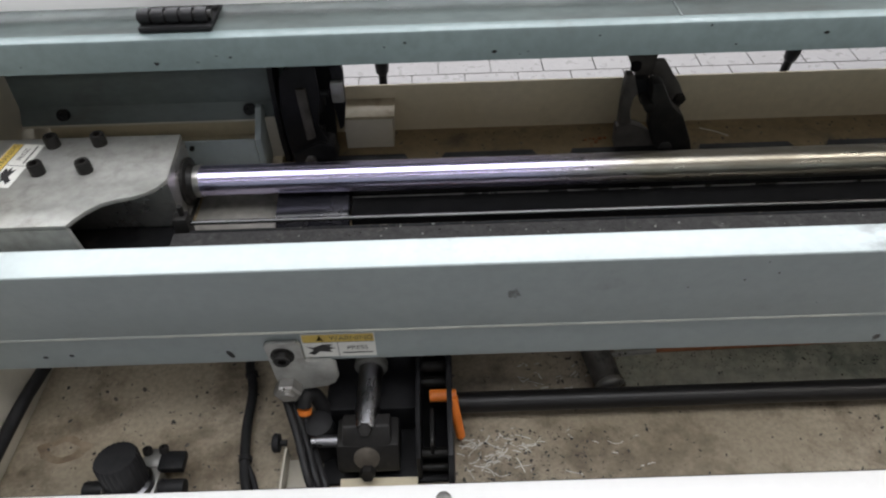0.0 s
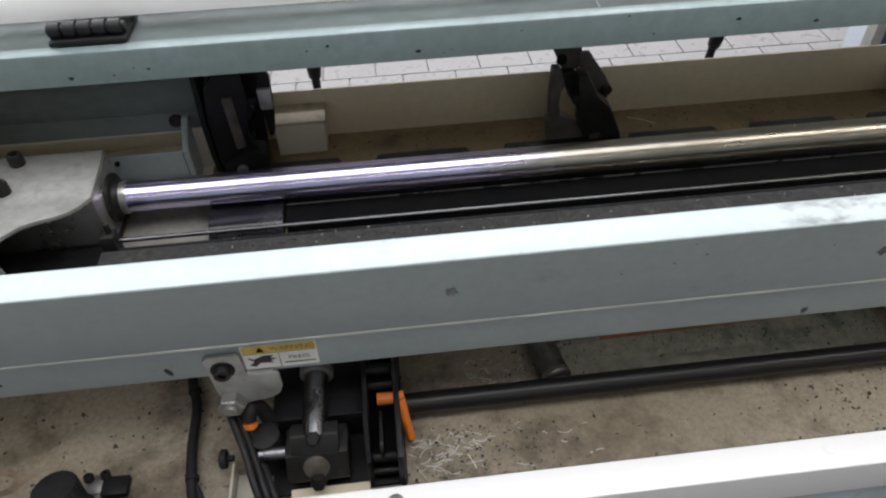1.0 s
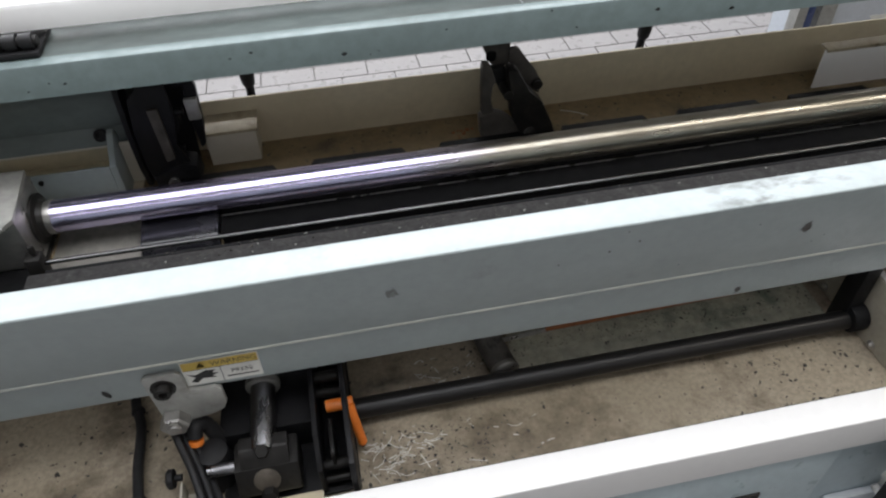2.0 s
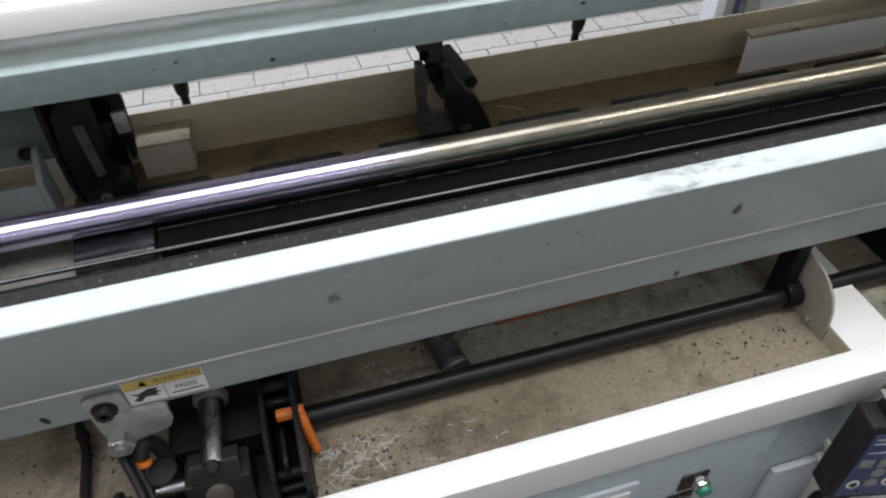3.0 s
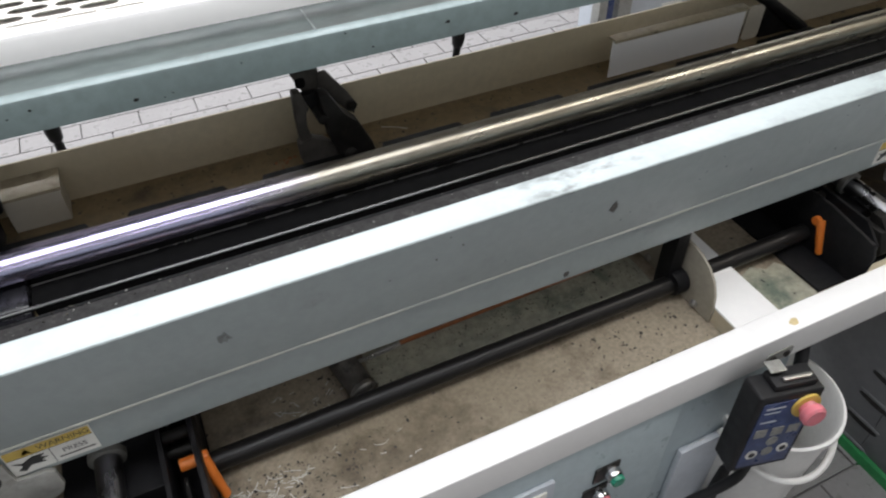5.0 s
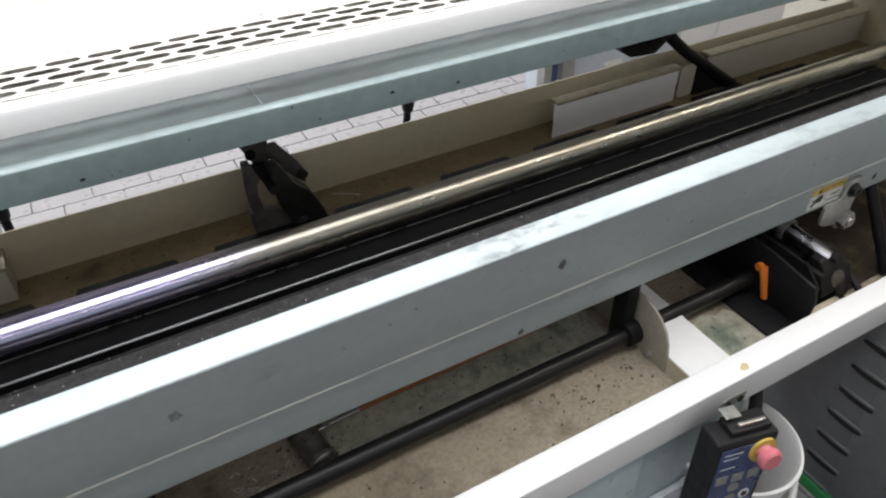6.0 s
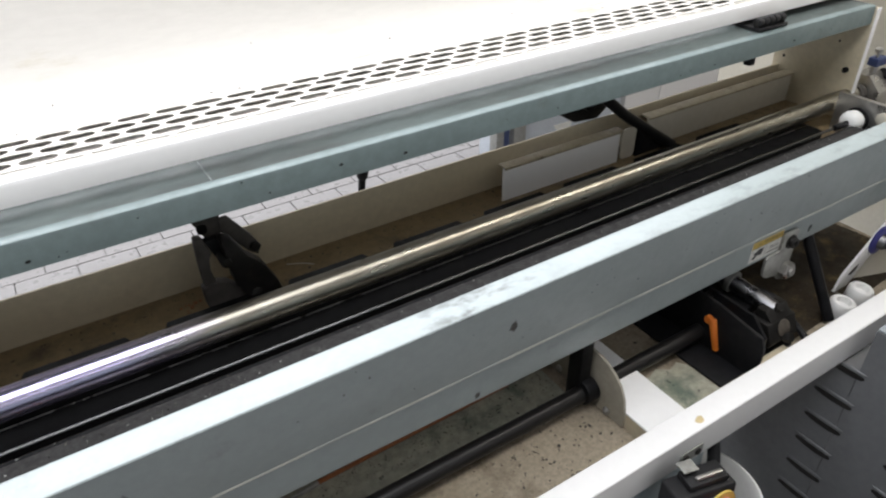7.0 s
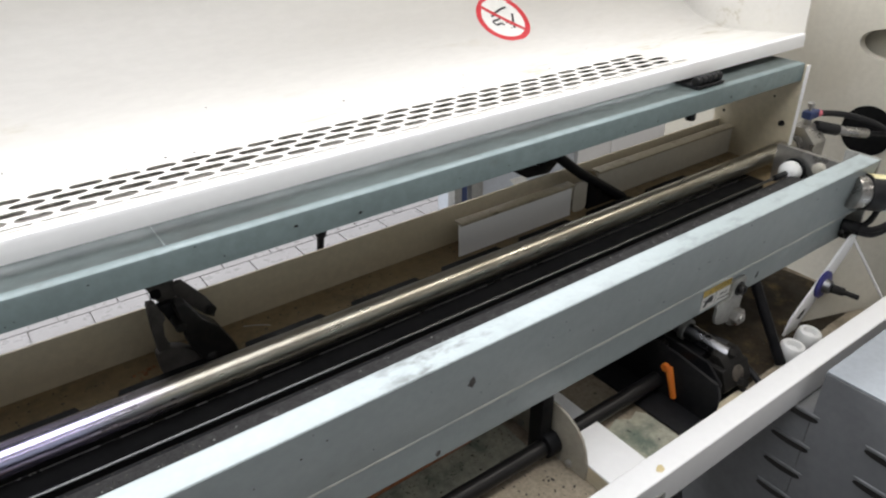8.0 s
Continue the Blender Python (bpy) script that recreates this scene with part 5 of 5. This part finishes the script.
# front rail details
put("oil_stain", flat([(q * math.cos(a), 0.7 * q * math.sin(a)) for q, a in ((0.0098 + 0.0007 * math.sin(3 * u) + 0.0006 * math.cos(5 * u), u) for u in (2 * math.pi * k / 28 for k in range(28)))], pose(0.973, 0.444, 0.6841, 0, 0, 20), 0.0002), STAINED, front, "yellow-brown stain")
put("cap_screw", turned([(0.011, 0), (0.011, 0.003), (0.009, 0.0045)], (-0.012, 0.452, 0.684), (0, 0, 1)), STEEL, front, "round screw head")
put("plug", turned([(0.010, 0), (0.010, 0.0006)], (0.611, 0.458, 0.684), (0, 0, 1)), WHITE, front)
put("hook_plate", flat(rounded(-0.030, 0.030, -0.013, 0.013, 0.006), upright(0.945, 0.4268, 0.628), 0.002), PLATED, front, "steel hook plate with two screws")
for hx in (0.930, 0.961):
    put("hook_screw", turned([(0.007, 0), (0.007, 0.003), (0.004, 0.004)], (hx, 0.4246, 0.627), (0, -1, 0), 14), IRON, front)

# ---- cabinet below the front rail ----
cab = thing("front_cabinet", "blue-grey sheet cabinet front with buttons under the rail", "cabinet", (0.4, 0.43, 0.0))
put("panel", block(-0.70, 0.752, 0.432, 0.44, 0.02, 0.605, 0.002), PANEL, cab)
put("side_panel", block(0.756, 1.02, 0.445, 0.453, 0.02, 0.648, 0.002), PANEL, cab)
put("door", block(0.80, 0.915, 0.430, 0.444, 0.02, 0.40, 0.004), LIGHT_PANEL, cab, "pale door below")
put("display_frame", solid(rounded(0.27, 0.50, 0.38, 0.545, 0.006), 0.424, 0.4315, "y", 0.002), LIGHT_PANEL, cab, "pale display frame")
put("display_inner", block(0.285, 0.483, 0.4205, 0.4238, 0.39, 0.528, 0.001), PAPER, cab)
put("display", block(0.30, 0.465, 0.418, 0.4202, 0.40, 0.508, 0.001), DARK_PANEL, cab, "dark display")
for bx, bz, mat, lab in ((0.622, 0.478, GREEN, "green push button"), (0.606, 0.415, PINK, "faded red push button")):
    put("legend_plate", block(bx - 0.034, bx + 0.018, 0.428, 0.4318, bz - 0.024, bz + 0.024, 0.003), IRON, cab)
    put("bezel", turned([(0.0165, 0), (0.0165, 0.012), (0.0145, 0.017)], (bx, 0.428, bz), (0, -1, 0)), CHROME, cab)
    put("button", turned([(0.0135, 0), (0.0135, 0.022), (0.012, 0.025)], (bx, 0.428, bz), (0, -1, 0)), mat, cab, lab)

# ---- hanging pendant ----
PEND = (0.8855, 0.360, 0.444)
pm = pose(*PEND, -1.6, 0, -13) @ Matrix.Diagonal((1.02, 0.93, 1.17, 1))
pend = thing("control_pendant", "black control pendant with a blue keypad hanging from the rail", "pendant", PEND)


def on_pendant(name, bm, mat, label="", m=None):
    bm.transform(pm if m is None else m)
    return put(name, bm, mat, pend, label)


on_pendant("body", block(-0.057, 0.057, -0.028, 0.028, 0.0, 0.185, 0.007, 3), RUBBER)
on_pendant("keypad", block(-0.047, 0.047, -0.0297, -0.0283, 0.012, 0.172, 0.0005), BLUE, "blue membrane keypad")
on_pendant("neck", block(-0.03, 0.045, -0.018, 0.022, 0.185, 0.197, 0.004), RUBBER)
on_pendant("latch", block(-0.015, 0.035, -0.012, -0.004, 0.197, 0.204, 0.002), STEEL, "steel latch")
on_pendant("tag", block(-0.030, -0.002, 0.004, 0.030, 0.2045, 0.2065, 0.0005), PLATED, "pale hanging tag")
on_pendant("estop_collar", turned([(0.024, 0), (0.024, 0.004), (0.020, 0.005)], (0.030, -0.0297, 0.155), (0, -1, 0)), YELLOW, "yellow collar")
on_pendant("estop", turned([(0.014, 0), (0.014, 0.008), (0.018, 0.010), (0.0195, 0.013), (0.0195, 0.023), (0.016, 0.027)], (0.030, -0.034, 0.155), (0, -1, 0)), PINK, "faded red emergency stop button")
for kx, kz in ((-0.030, 0.100), (0.0, 0.100), (0.030, 0.100)):
    on_pendant("square_key", block(kx - 0.011, kx + 0.011, -0.0308, -0.0298, kz - 0.010, kz + 0.010, 0.0006), KEY, "pale square key")
for kx, kz, mat in ((0.0, 0.075, KEY), (-0.028, 0.045, PAPER), (0.0, 0.048, KEY), (0.028, 0.050, PAPER)):
    on_pendant("round_key", turned([(0.0105, 0), (0.0105, 0.0012)], (kx, -0.0298, kz), (0, -1, 0)), mat, "pale round key")
for kx, kz in ((-0.028, 0.045), (0.028, 0.050)):
    on_pendant("key_mark", turned([(0.006, 0), (0.006, 0.0004)], (kx, -0.0312, kz), (0, -1, 0)), INK)
for kz, x1 in ((0.160, -0.006), (0.150, -0.012), (0.128, -0.012)):
    on_pendant("print_bar", block(-0.040, x1, -0.0302, -0.0298, kz - 0.0015, kz + 0.0015, 0), LIGHT_PANEL)
cord = thing("pendant_cord", "black rubber cord hanging down beside the pendant", "cord", (1.0, 0.40, 0.0))
put("cord", hose([(1.042, 0.4515, 0.64), (1.040, 0.448, 0.60), (1.02, 0.420, 0.54), (0.98, 0.410, 0.44), (0.93, 0.408, 0.30), (0.90, 0.40, 0.15), (0.89, 0.39, 0.012)], 0.012, 12), RUBBER, cord)
put("lead", hose([(0.89, 0.36, 0.450), (0.88, 0.36, 0.36), (0.80, 0.385, 0.28), (0.70, 0.40, 0.20), (0.66, 0.41, 0.01)], 0.010, 10), RUBBER, cord)

# ---- bucket ----
BUCK = (1.030, 0.440, 0.0)
buck = thing("bucket", "white plastic bucket with a rolled rim on the floor", "bucket", BUCK)
wall = turned([(0.100, 0.0), (0.120, 0.428), (0.127, 0.428), (0.1285, 0.435), (0.1275, 0.443), (0.122, 0.445), (0.116, 0.435), (0.096, 0.01)], BUCK, (0, 0, 1), 56)
put("wall", wall, PLASTIC, buck)
put("carry_handle", hose([(1.030 + 0.134 * math.cos(radians(a)), 0.440 - 0.134 * abs(math.sin(radians(a))), 0.408 - 0.07 * abs(math.sin(radians(a)))) for a in (0, -30, -60, -90, -120, -150, -180)], 0.007, 10), PLASTIC, buck, "white carrying handle")
put("rust_heap", turned([(0.087, 0.0), (0.085, 0.03), (0.05, 0.06), (0.001, 0.07)], (1.030, 0.440, 0.012), (0, 0, 1)), RUST, buck, "rusty swarf in the bucket")

# ---- louvred cabinet ----
lou = thing("louvred_cabinet", "dark grey louvred cabinet with a pale top and green skirting", "cabinet", (1.8, 0.0, 0.0))
LX = 1.424
LY0, LY1, LZ0, LZ1 = -0.60, 0.392, 0.0, 0.718
put("body", block(LX, 2.25, LY0, LY1, 0.03, LZ1 - 0.004, 0.002), DARK_PANEL, lou)
put("rear_body", block(LX, 1.92, LY1 + 0.0005, 0.96, 0.03, 0.60, 0.002), DARK_PANEL, lou, "lower part under the tray")
put("top", block(LX + 0.004, 2.25, LY0, LY1, LZ1 - 0.003, LZ1, 0.001), TOP_PANEL, lou, "pale blue-grey top")
put("skirting", solid([(LX - 0.012, LY0), (2.25, LY0), (2.25, LY1), (1.92, LY1), (1.92, 0.96), (LX - 0.012, 0.96)], -0.011, 0.029, "z", 0.003), SKIRT, lou, "green skirting")
for col, ya in ((0, 0.374), (1, 0.19), (2, 0.006)):
    for k in range(8):
        z = 0.597 - 0.080 * k + (0.006 if k == 0 else 0)
        o = [(0.0, 0.003), (-0.003, 0.001), (-0.004, -0.004), (-0.002, -0.007), (0.0, -0.007)]
        bm = bmesh.new()
        secs = []
        for y, sc in ((ya, 0.2), (ya + 0.012, 0.85), (ya + 0.03, 1.0), (ya + 0.062, 1.0), (ya + 0.08, 0.85), (ya + 0.092, 0.2)):
            secs.append([bm.verts.new((LX + u * sc, y, z + v * sc)) for u, v in o])
        for u, v in zip(secs, secs[1:]):
            for i in range(5):
                bm.faces.new((u[i], u[(i + 1) % 5], v[(i + 1) % 5], v[i]))
        bm.faces.new(secs[0][::-1])
        bm.faces.new(secs[-1])
        put("louvre", bm, DARK_PANEL, lou)
        # No gap is cut: a dark ellipse stands in for its shade.
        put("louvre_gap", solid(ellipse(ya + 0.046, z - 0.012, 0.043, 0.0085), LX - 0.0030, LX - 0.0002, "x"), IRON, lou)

# ---- right end of the machine ----
tow = thing("end_tower", "white enamelled end tower with an oval opening", "tower", (2.34, 0.8, 0.0))
bm = bmesh.new()
hole = [(0.812 + 0.062 * math.cos(2 * math.pi * k / 32) * (1.25 if abs(math.cos(2 * math.pi * k / 32)) > 0.5 else 1.2), 1.172 + 0.042 * math.sin(2 * math.pi * k / 32)) for k in range(32)]
Y0, Y1, Z0, Z1 = 0.35, 1.50, -0.012, 1.9
edge = []
for k in range(32):
    c, s = math.cos(2 * math.pi * k / 32), math.sin(2 * math.pi * k / 32)
    q = max(abs(c), abs(s))
    edge.append((0.83 + c / q * (Y1 - 0.83 if c > 0 else 0.83 - Y0), 1.180 + s / q * (Z1 - 1.18 if s > 0 else 1.18 - Z0)))
hv, ev = [bm.verts.new((2.30, *p)) for p in hole], [bm.verts.new((2.30, *p)) for p in edge]
bv = [bm.verts.new((2.33, p[0], p[1])) for p in hole]
for k in range(32):
    j = (k + 1) % 32
    bm.faces.new((hv[k], hv[j], ev[j], ev[k]))
    bm.faces.new((bv[k], bv[j], hv[j], hv[k]))
put("side_sheet", bm, CREAM, tow)
put("inside", block(2.36, 2.40, 0.40, 1.45, 0.0, 1.85, 0.0), CREAM, tow, "beige inside seen through the opening")
put("front_sheet", block(2.302, 2.44, 0.345, 0.35, -0.012, 1.9, 0.001), CREAM, tow)
put("opening", turned([(0.075, 0), (0.075, 0.001)], (2.299, 0.80, 0.925), (-1, 0, 0)), VOID, tow, "round black cable opening")

endb = thing("shaft_end_block", "grey steel end block clamping the chrome shaft", "block", (1.98, 0.84, 0.86))
put("block", solid([(0.80, 0.86), (0.80, 0.955), (0.835, 0.99), (0.875, 0.99), (0.89, 0.955), (0.89, 0.86)], 1.995, 2.06, "x", 0.004), STEEL, endb)
put("cheek", solid([(0.65, 0.86), (0.65, 0.985), (0.822, 0.985), (0.822, 0.86)], 1.845, 1.86, "x", 0.002), STEEL, endb, "plated cheek plate")
put("hole_plug", turned([(0.016, 0), (0.016, 0.010), (0.012, 0.012)], (1.845, 0.70, 0.955), (-1, 0, 0)), CREAM, endb)
fit_ = thing("air_fitting", "blue air fitting with a grey hose on the end block", "fitting", (2.03, 0.84, 0.99))
put("stem", bar((2.03, 0.848, 0.988), (2.03, 0.848, 1.012), 0.009, 16, 0.001), STEEL, fit_)
put("body", block(2.012, 2.06, 0.835, 0.862, 1.008, 1.030, 0.004), BLUE, fit_, "blue fitting body")
put("screw", turned([(0.004, 0), (0.004, 0.012), (0.009, 0.013), (0.010, 0.022), (0.006, 0.025)], (2.026, 0.848, 1.030), (0, 0, 1), 14), STEEL, fit_)
put("ring", bar((2.06, 0.842, 1.018), (2.068, 0.838, 1.018), 0.010, 14, 0.001), PINK, fit_)
put("hose", hose([(2.068, 0.838, 1.018), (2.13, 0.80, 1.01), (2.20, 0.75, 0.985), (2.26, 0.72, 0.95), (2.33, 0.71, 0.93)], 0.0085, 12), RUBBER, fit_)
sen = thing("rod_sensor", "black and silver cylinder sensor beside the shaft end", "sensor", (2.08, 0.81, 0.95))
put("body", bar((2.05, 0.835, 0.985), (2.11, 0.80, 0.970), 0.016, 20, 0.002), RUBBER, sen)
put("barrel", bar((2.11, 0.80, 0.970), (2.19, 0.755, 0.955), 0.013, 20, 0.001), STEEL, sen, "silver barrel")
put("tail", hose([(2.19, 0.755, 0.955), (2.26, 0.73, 0.945), (2.33, 0.72, 0.93)], 0.007, 10), RUBBER, sen)
mot = thing("small_motor", "black and silver motor with a yellow label at the beam end", "motor", (1.87, 0.57, 0.93))
put("flange", bar((1.775, 0.588, 0.955), (1.80, 0.573, 0.952), 0.040, 30, 0.003), STEEL, mot)
put("can", bar((1.80, 0.573, 0.952), (1.845, 0.545, 0.945), 0.043, 32, 0.003), RUBBER, mot)
band = bmesh.new()
axis_a, axis_b = Vector((1.805, 0.570, 0.951)), Vector((1.840, 0.548, 0.946))
dirn = (axis_b - axis_a).normalized()
e1 = dirn.cross(Vector((0, 0, 1))).normalized()
e2 = e1.cross(dirn)
secs = [[band.verts.new(p + 0.0438 * (math.cos(radians(a)) * e1 + math.sin(radians(a)) * e2)) for a in range(70, 171, 10)] for p in (axis_a, axis_b)]
for k in range(len(secs[0]) - 1):
    band.faces.new((secs[0][k], secs[0][k + 1], secs[1][k + 1], secs[1][k]))
put("label", band, PALE_LABEL, mot, "pale yellow label")
put("cap", bar((1.845, 0.545, 0.945), (1.90, 0.512, 0.937), 0.042, 32, 0.004), PLASTIC, mot, "white motor cap")
put("lead", hose([(1.85, 0.545, 0.905), (1.86, 0.56, 0.86), (1.85, 0.585, 0.83), (1.86, 0.60, 0.80)], 0.007, 10), RUBBER, mot)
con = thing("cable_gland", "black cable gland with two leads at the beam end", "cable gland", (1.83, 0.6, 0.84))
put("gland", bar((1.825, 0.606, 0.845), (1.845, 0.575, 0.842), 0.014, 18, 0.002), RUBBER, con)
for dz in (0.0, -0.012):
    put("lead", hose([(1.845, 0.575, 0.842 + dz), (1.88, 0.55, 0.835 + dz), (1.94, 0.54, 0.845 + dz), (2.02, 0.56, 0.86 + dz), (2.15, 0.60, 0.88)], 0.0085, 10), RUBBER, con)
put("stud", socket_bolt((1.835, 0.606, 0.82), (0, -1, 0), 0.013, 0.012), IRON, con)
put("end_plate", block(1.861, 1.867, 0.578, 0.66, 0.80, 1.016, 0.001), PLATED, beam, "plated end plate")

# arm with a blue ring, rollers and slanting bar
arm_ = thing("swing_bracket", "white sheet bracket with a blue ring and a spindle", "bracket", (1.75, 0.57, 0.617))
put("plate", solid([(1.61, 0.618), (1.625, 0.660), (1.815, 0.826), (1.845, 0.822), (1.84, 0.79), (1.70, 0.655), (1.66, 0.618)], 0.572, 0.578, "y", 0.001), WHITE, arm_)
bm = bmesh.new()
corners = [(1.838, 0.580, 0.822), (1.935, 0.500, 0.637), (1.935, 0.500, 0.619), (1.690, 0.583, 0.619), (1.700, 0.582, 0.655)]
front_, rear_ = [[bm.verts.new((x, y + d, z)) for x, y, z in corners] for d in (0.0, 0.004)]
bm.faces.new(front_)
bm.faces.new(rear_[::-1])
for k in range(5):
    bm.faces.new((front_[k], front_[(k + 1) % 5], rear_[(k + 1) % 5], rear_[k]))
put("gusset", bm, CREAM, arm_, "cream triangular gusset")
put("stiffener", bar((1.838, 0.580, 0.822), (1.935, 0.500, 0.637), 0.0038, 8), WHITE, arm_)
put("ring", turned([(0.036, 0), (0.036, 0.004), (0.030, 0.007)], (1.735, 0.572, 0.722), (0, -1, 0)), BLUE_RING, arm_, "violet-blue ring")
put("hub", turned([(0.019, 0), (0.017, 0.012), (0.014, 0.016)], (1.737, 0.566, 0.720), (0, -1, 0)), SATIN, arm_)
put("spindle", bar((1.738, 0.552, 0.719), (1.756, 0.528, 0.712), 0.011, 16, 0.001), IRON, arm_)
put("spindle_tip", bar((1.756, 0.528, 0.712), (1.776, 0.500, 0.703), 0.0065, 14, 0.001), IRON, arm_)
put("slot", solid([(1.648, 0.655), (1.668, 0.668), (1.682, 0.672), (1.676, 0.660), (1.660, 0.649)], 0.5712, 0.572, "y"), IRON, arm_)
for rx, ry, rz in ((1.540, 0.520, 0.6175), (1.620, 0.526, 0.6175)):
    rl = thing("roller", "white plastic roller ring standing in the tray", "roller", (rx, ry, rz), "white rollers")
    put("ring", turned([(0.024, 0), (0.028, 0.006), (0.028, 0.036), (0.024, 0.041), (0.017, 0.041), (0.014, 0.028), (0.010, 0.027)], (rx, ry, rz), (0.05, -0.1, 1)), PLASTIC, rl)
slant = thing("slanting_bar", "black slanting bar from the beam down to the tray", "bar", (1.5, 0.56, 0.617))
put("bar", bar((1.498, 0.622, 0.80), (1.498, 0.515, 0.625), 0.012, 12), BLACK, slant)
heap = thing("hose_fitting", "black elbow fitting with an orange ring in the tray", "fitting", (1.36, 0.6, 0.617))
put("elbow", hose([(1.33, 0.66, 0.66), (1.355, 0.63, 0.69), (1.372, 0.592, 0.690), (1.383, 0.570, 0.672)], 0.014, 12), RUBBER, heap)
put("ring", bar((1.383, 0.572, 0.674), (1.388, 0.562, 0.665), 0.0125, 16, 0.001), ORANGE, heap, "orange release ring")
put("lead", hose([(1.39, 0.558, 0.660), (1.40, 0.53, 0.64), (1.39, 0.49, 0.625)], 0.0075, 10), RUBBER, heap)
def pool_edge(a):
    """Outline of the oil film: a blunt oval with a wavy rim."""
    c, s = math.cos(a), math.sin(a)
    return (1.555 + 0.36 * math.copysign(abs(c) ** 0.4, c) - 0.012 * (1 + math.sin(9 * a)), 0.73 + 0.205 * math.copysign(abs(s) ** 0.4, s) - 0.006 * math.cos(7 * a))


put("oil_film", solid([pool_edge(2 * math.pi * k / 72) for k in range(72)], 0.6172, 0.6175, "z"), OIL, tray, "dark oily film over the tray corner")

# ---- things behind the machine ----
back = thing("white_cabinet", "white sheet cabinet with a vertical joint behind the machine", "cabinet", (3.6, 2.4, 0.0))
put("left_panel", block(2.60, 2.838, 2.20, 2.7, -0.011, 1.9, 0.003), WHITE, back)
put("right_panel", block(2.844, 4.9, 2.20, 2.7, -0.011, 1.9, 0.003), WHITE, back)
grey = thing("grey_stand", "grey steel stand with a blue upright and a white label", "stand", (2.1, 2.3, 0.0))
put("post", block(1.79, 1.83, 2.15, 2.2, -0.011, 0.8, 0.003), PLATED, grey)
put("blue_post", block(1.832, 1.868, 2.16, 2.2, -0.011, 0.8, 0.003), BLUE, grey, "blue upright")
put("second_post", block(1.885, 1.95, 2.15, 2.2, -0.011, 0.8, 0.003), PLATED, grey)
put("box", block(1.95, 2.55, 2.18, 2.5, -0.011, 0.8, 0.003), LIGHT_PANEL, grey)
put("label", solid([(2.13, 0.33), (2.24, 0.33), (2.22, 0.22)], 2.177, 2.179, "y"), PAPER, grey, "white triangular label")

# ---- floor tiles ----
TW, TH = 0.2335, 0.120
tile_bm = block(-TW / 2 + 0.003, TW / 2 - 0.003, -TH / 2 + 0.003, TH / 2 - 0.003, -0.0115, 0.0, 0.0)
tile_me = bpy.data.meshes.new("floor_tile")
tile_bm.to_mesh(tile_me)
tile_bm.free()
tile_me.materials.append(TILE)
laid = set()
fields = [(-0.9, 3.3, 2.50, 3.36), (0.62, 1.40, -0.1, 0.42)]
for fx0, fx1, fy0, fy1 in fields:
    row = int(fy0 / TH)
    while row * TH < fy1:
        col = int(fx0 / TW) - 1
        while col * TW < fx1:
            laid.add((row, col))
            t = new("floor_tile", tile_me)
            t.parent = ground
            t.location = ((col + 0.5 * (row % 2)) * TW - 0.0022, row * TH + 0.07, rnd.uniform(-0.0006, 0.0006))
            col += 1
        row += 1
rest = bmesh.new()
for row in range(int(-4 / TH), int(7 / TH)):
    for col in range(int(-5 / TW), int(8 / TW)):
        x, y = (col + 0.5 * (row % 2)) * TW - 0.0022, row * TH + 0.07
        if (row, col) in laid:
            continue
        vs = [rest.verts.new((x + sx * (TW / 2 - 0.003), y + sy * (TH / 2 - 0.003), 0)) for sx, sy in ((-1, -1), (1, -1), (1, 1), (-1, 1))]
        lo = [rest.verts.new((v.co.x, v.co.y, -0.0115)) for v in vs]
        rest.faces.new(vs)
        for k in range(4):
            rest.faces.new((lo[k], lo[(k + 1) % 4], vs[(k + 1) % 4], vs[k]))
more = finish(rest, "further_tiles", TILE, ground, "", 0)
more["kind"] = "stuff"
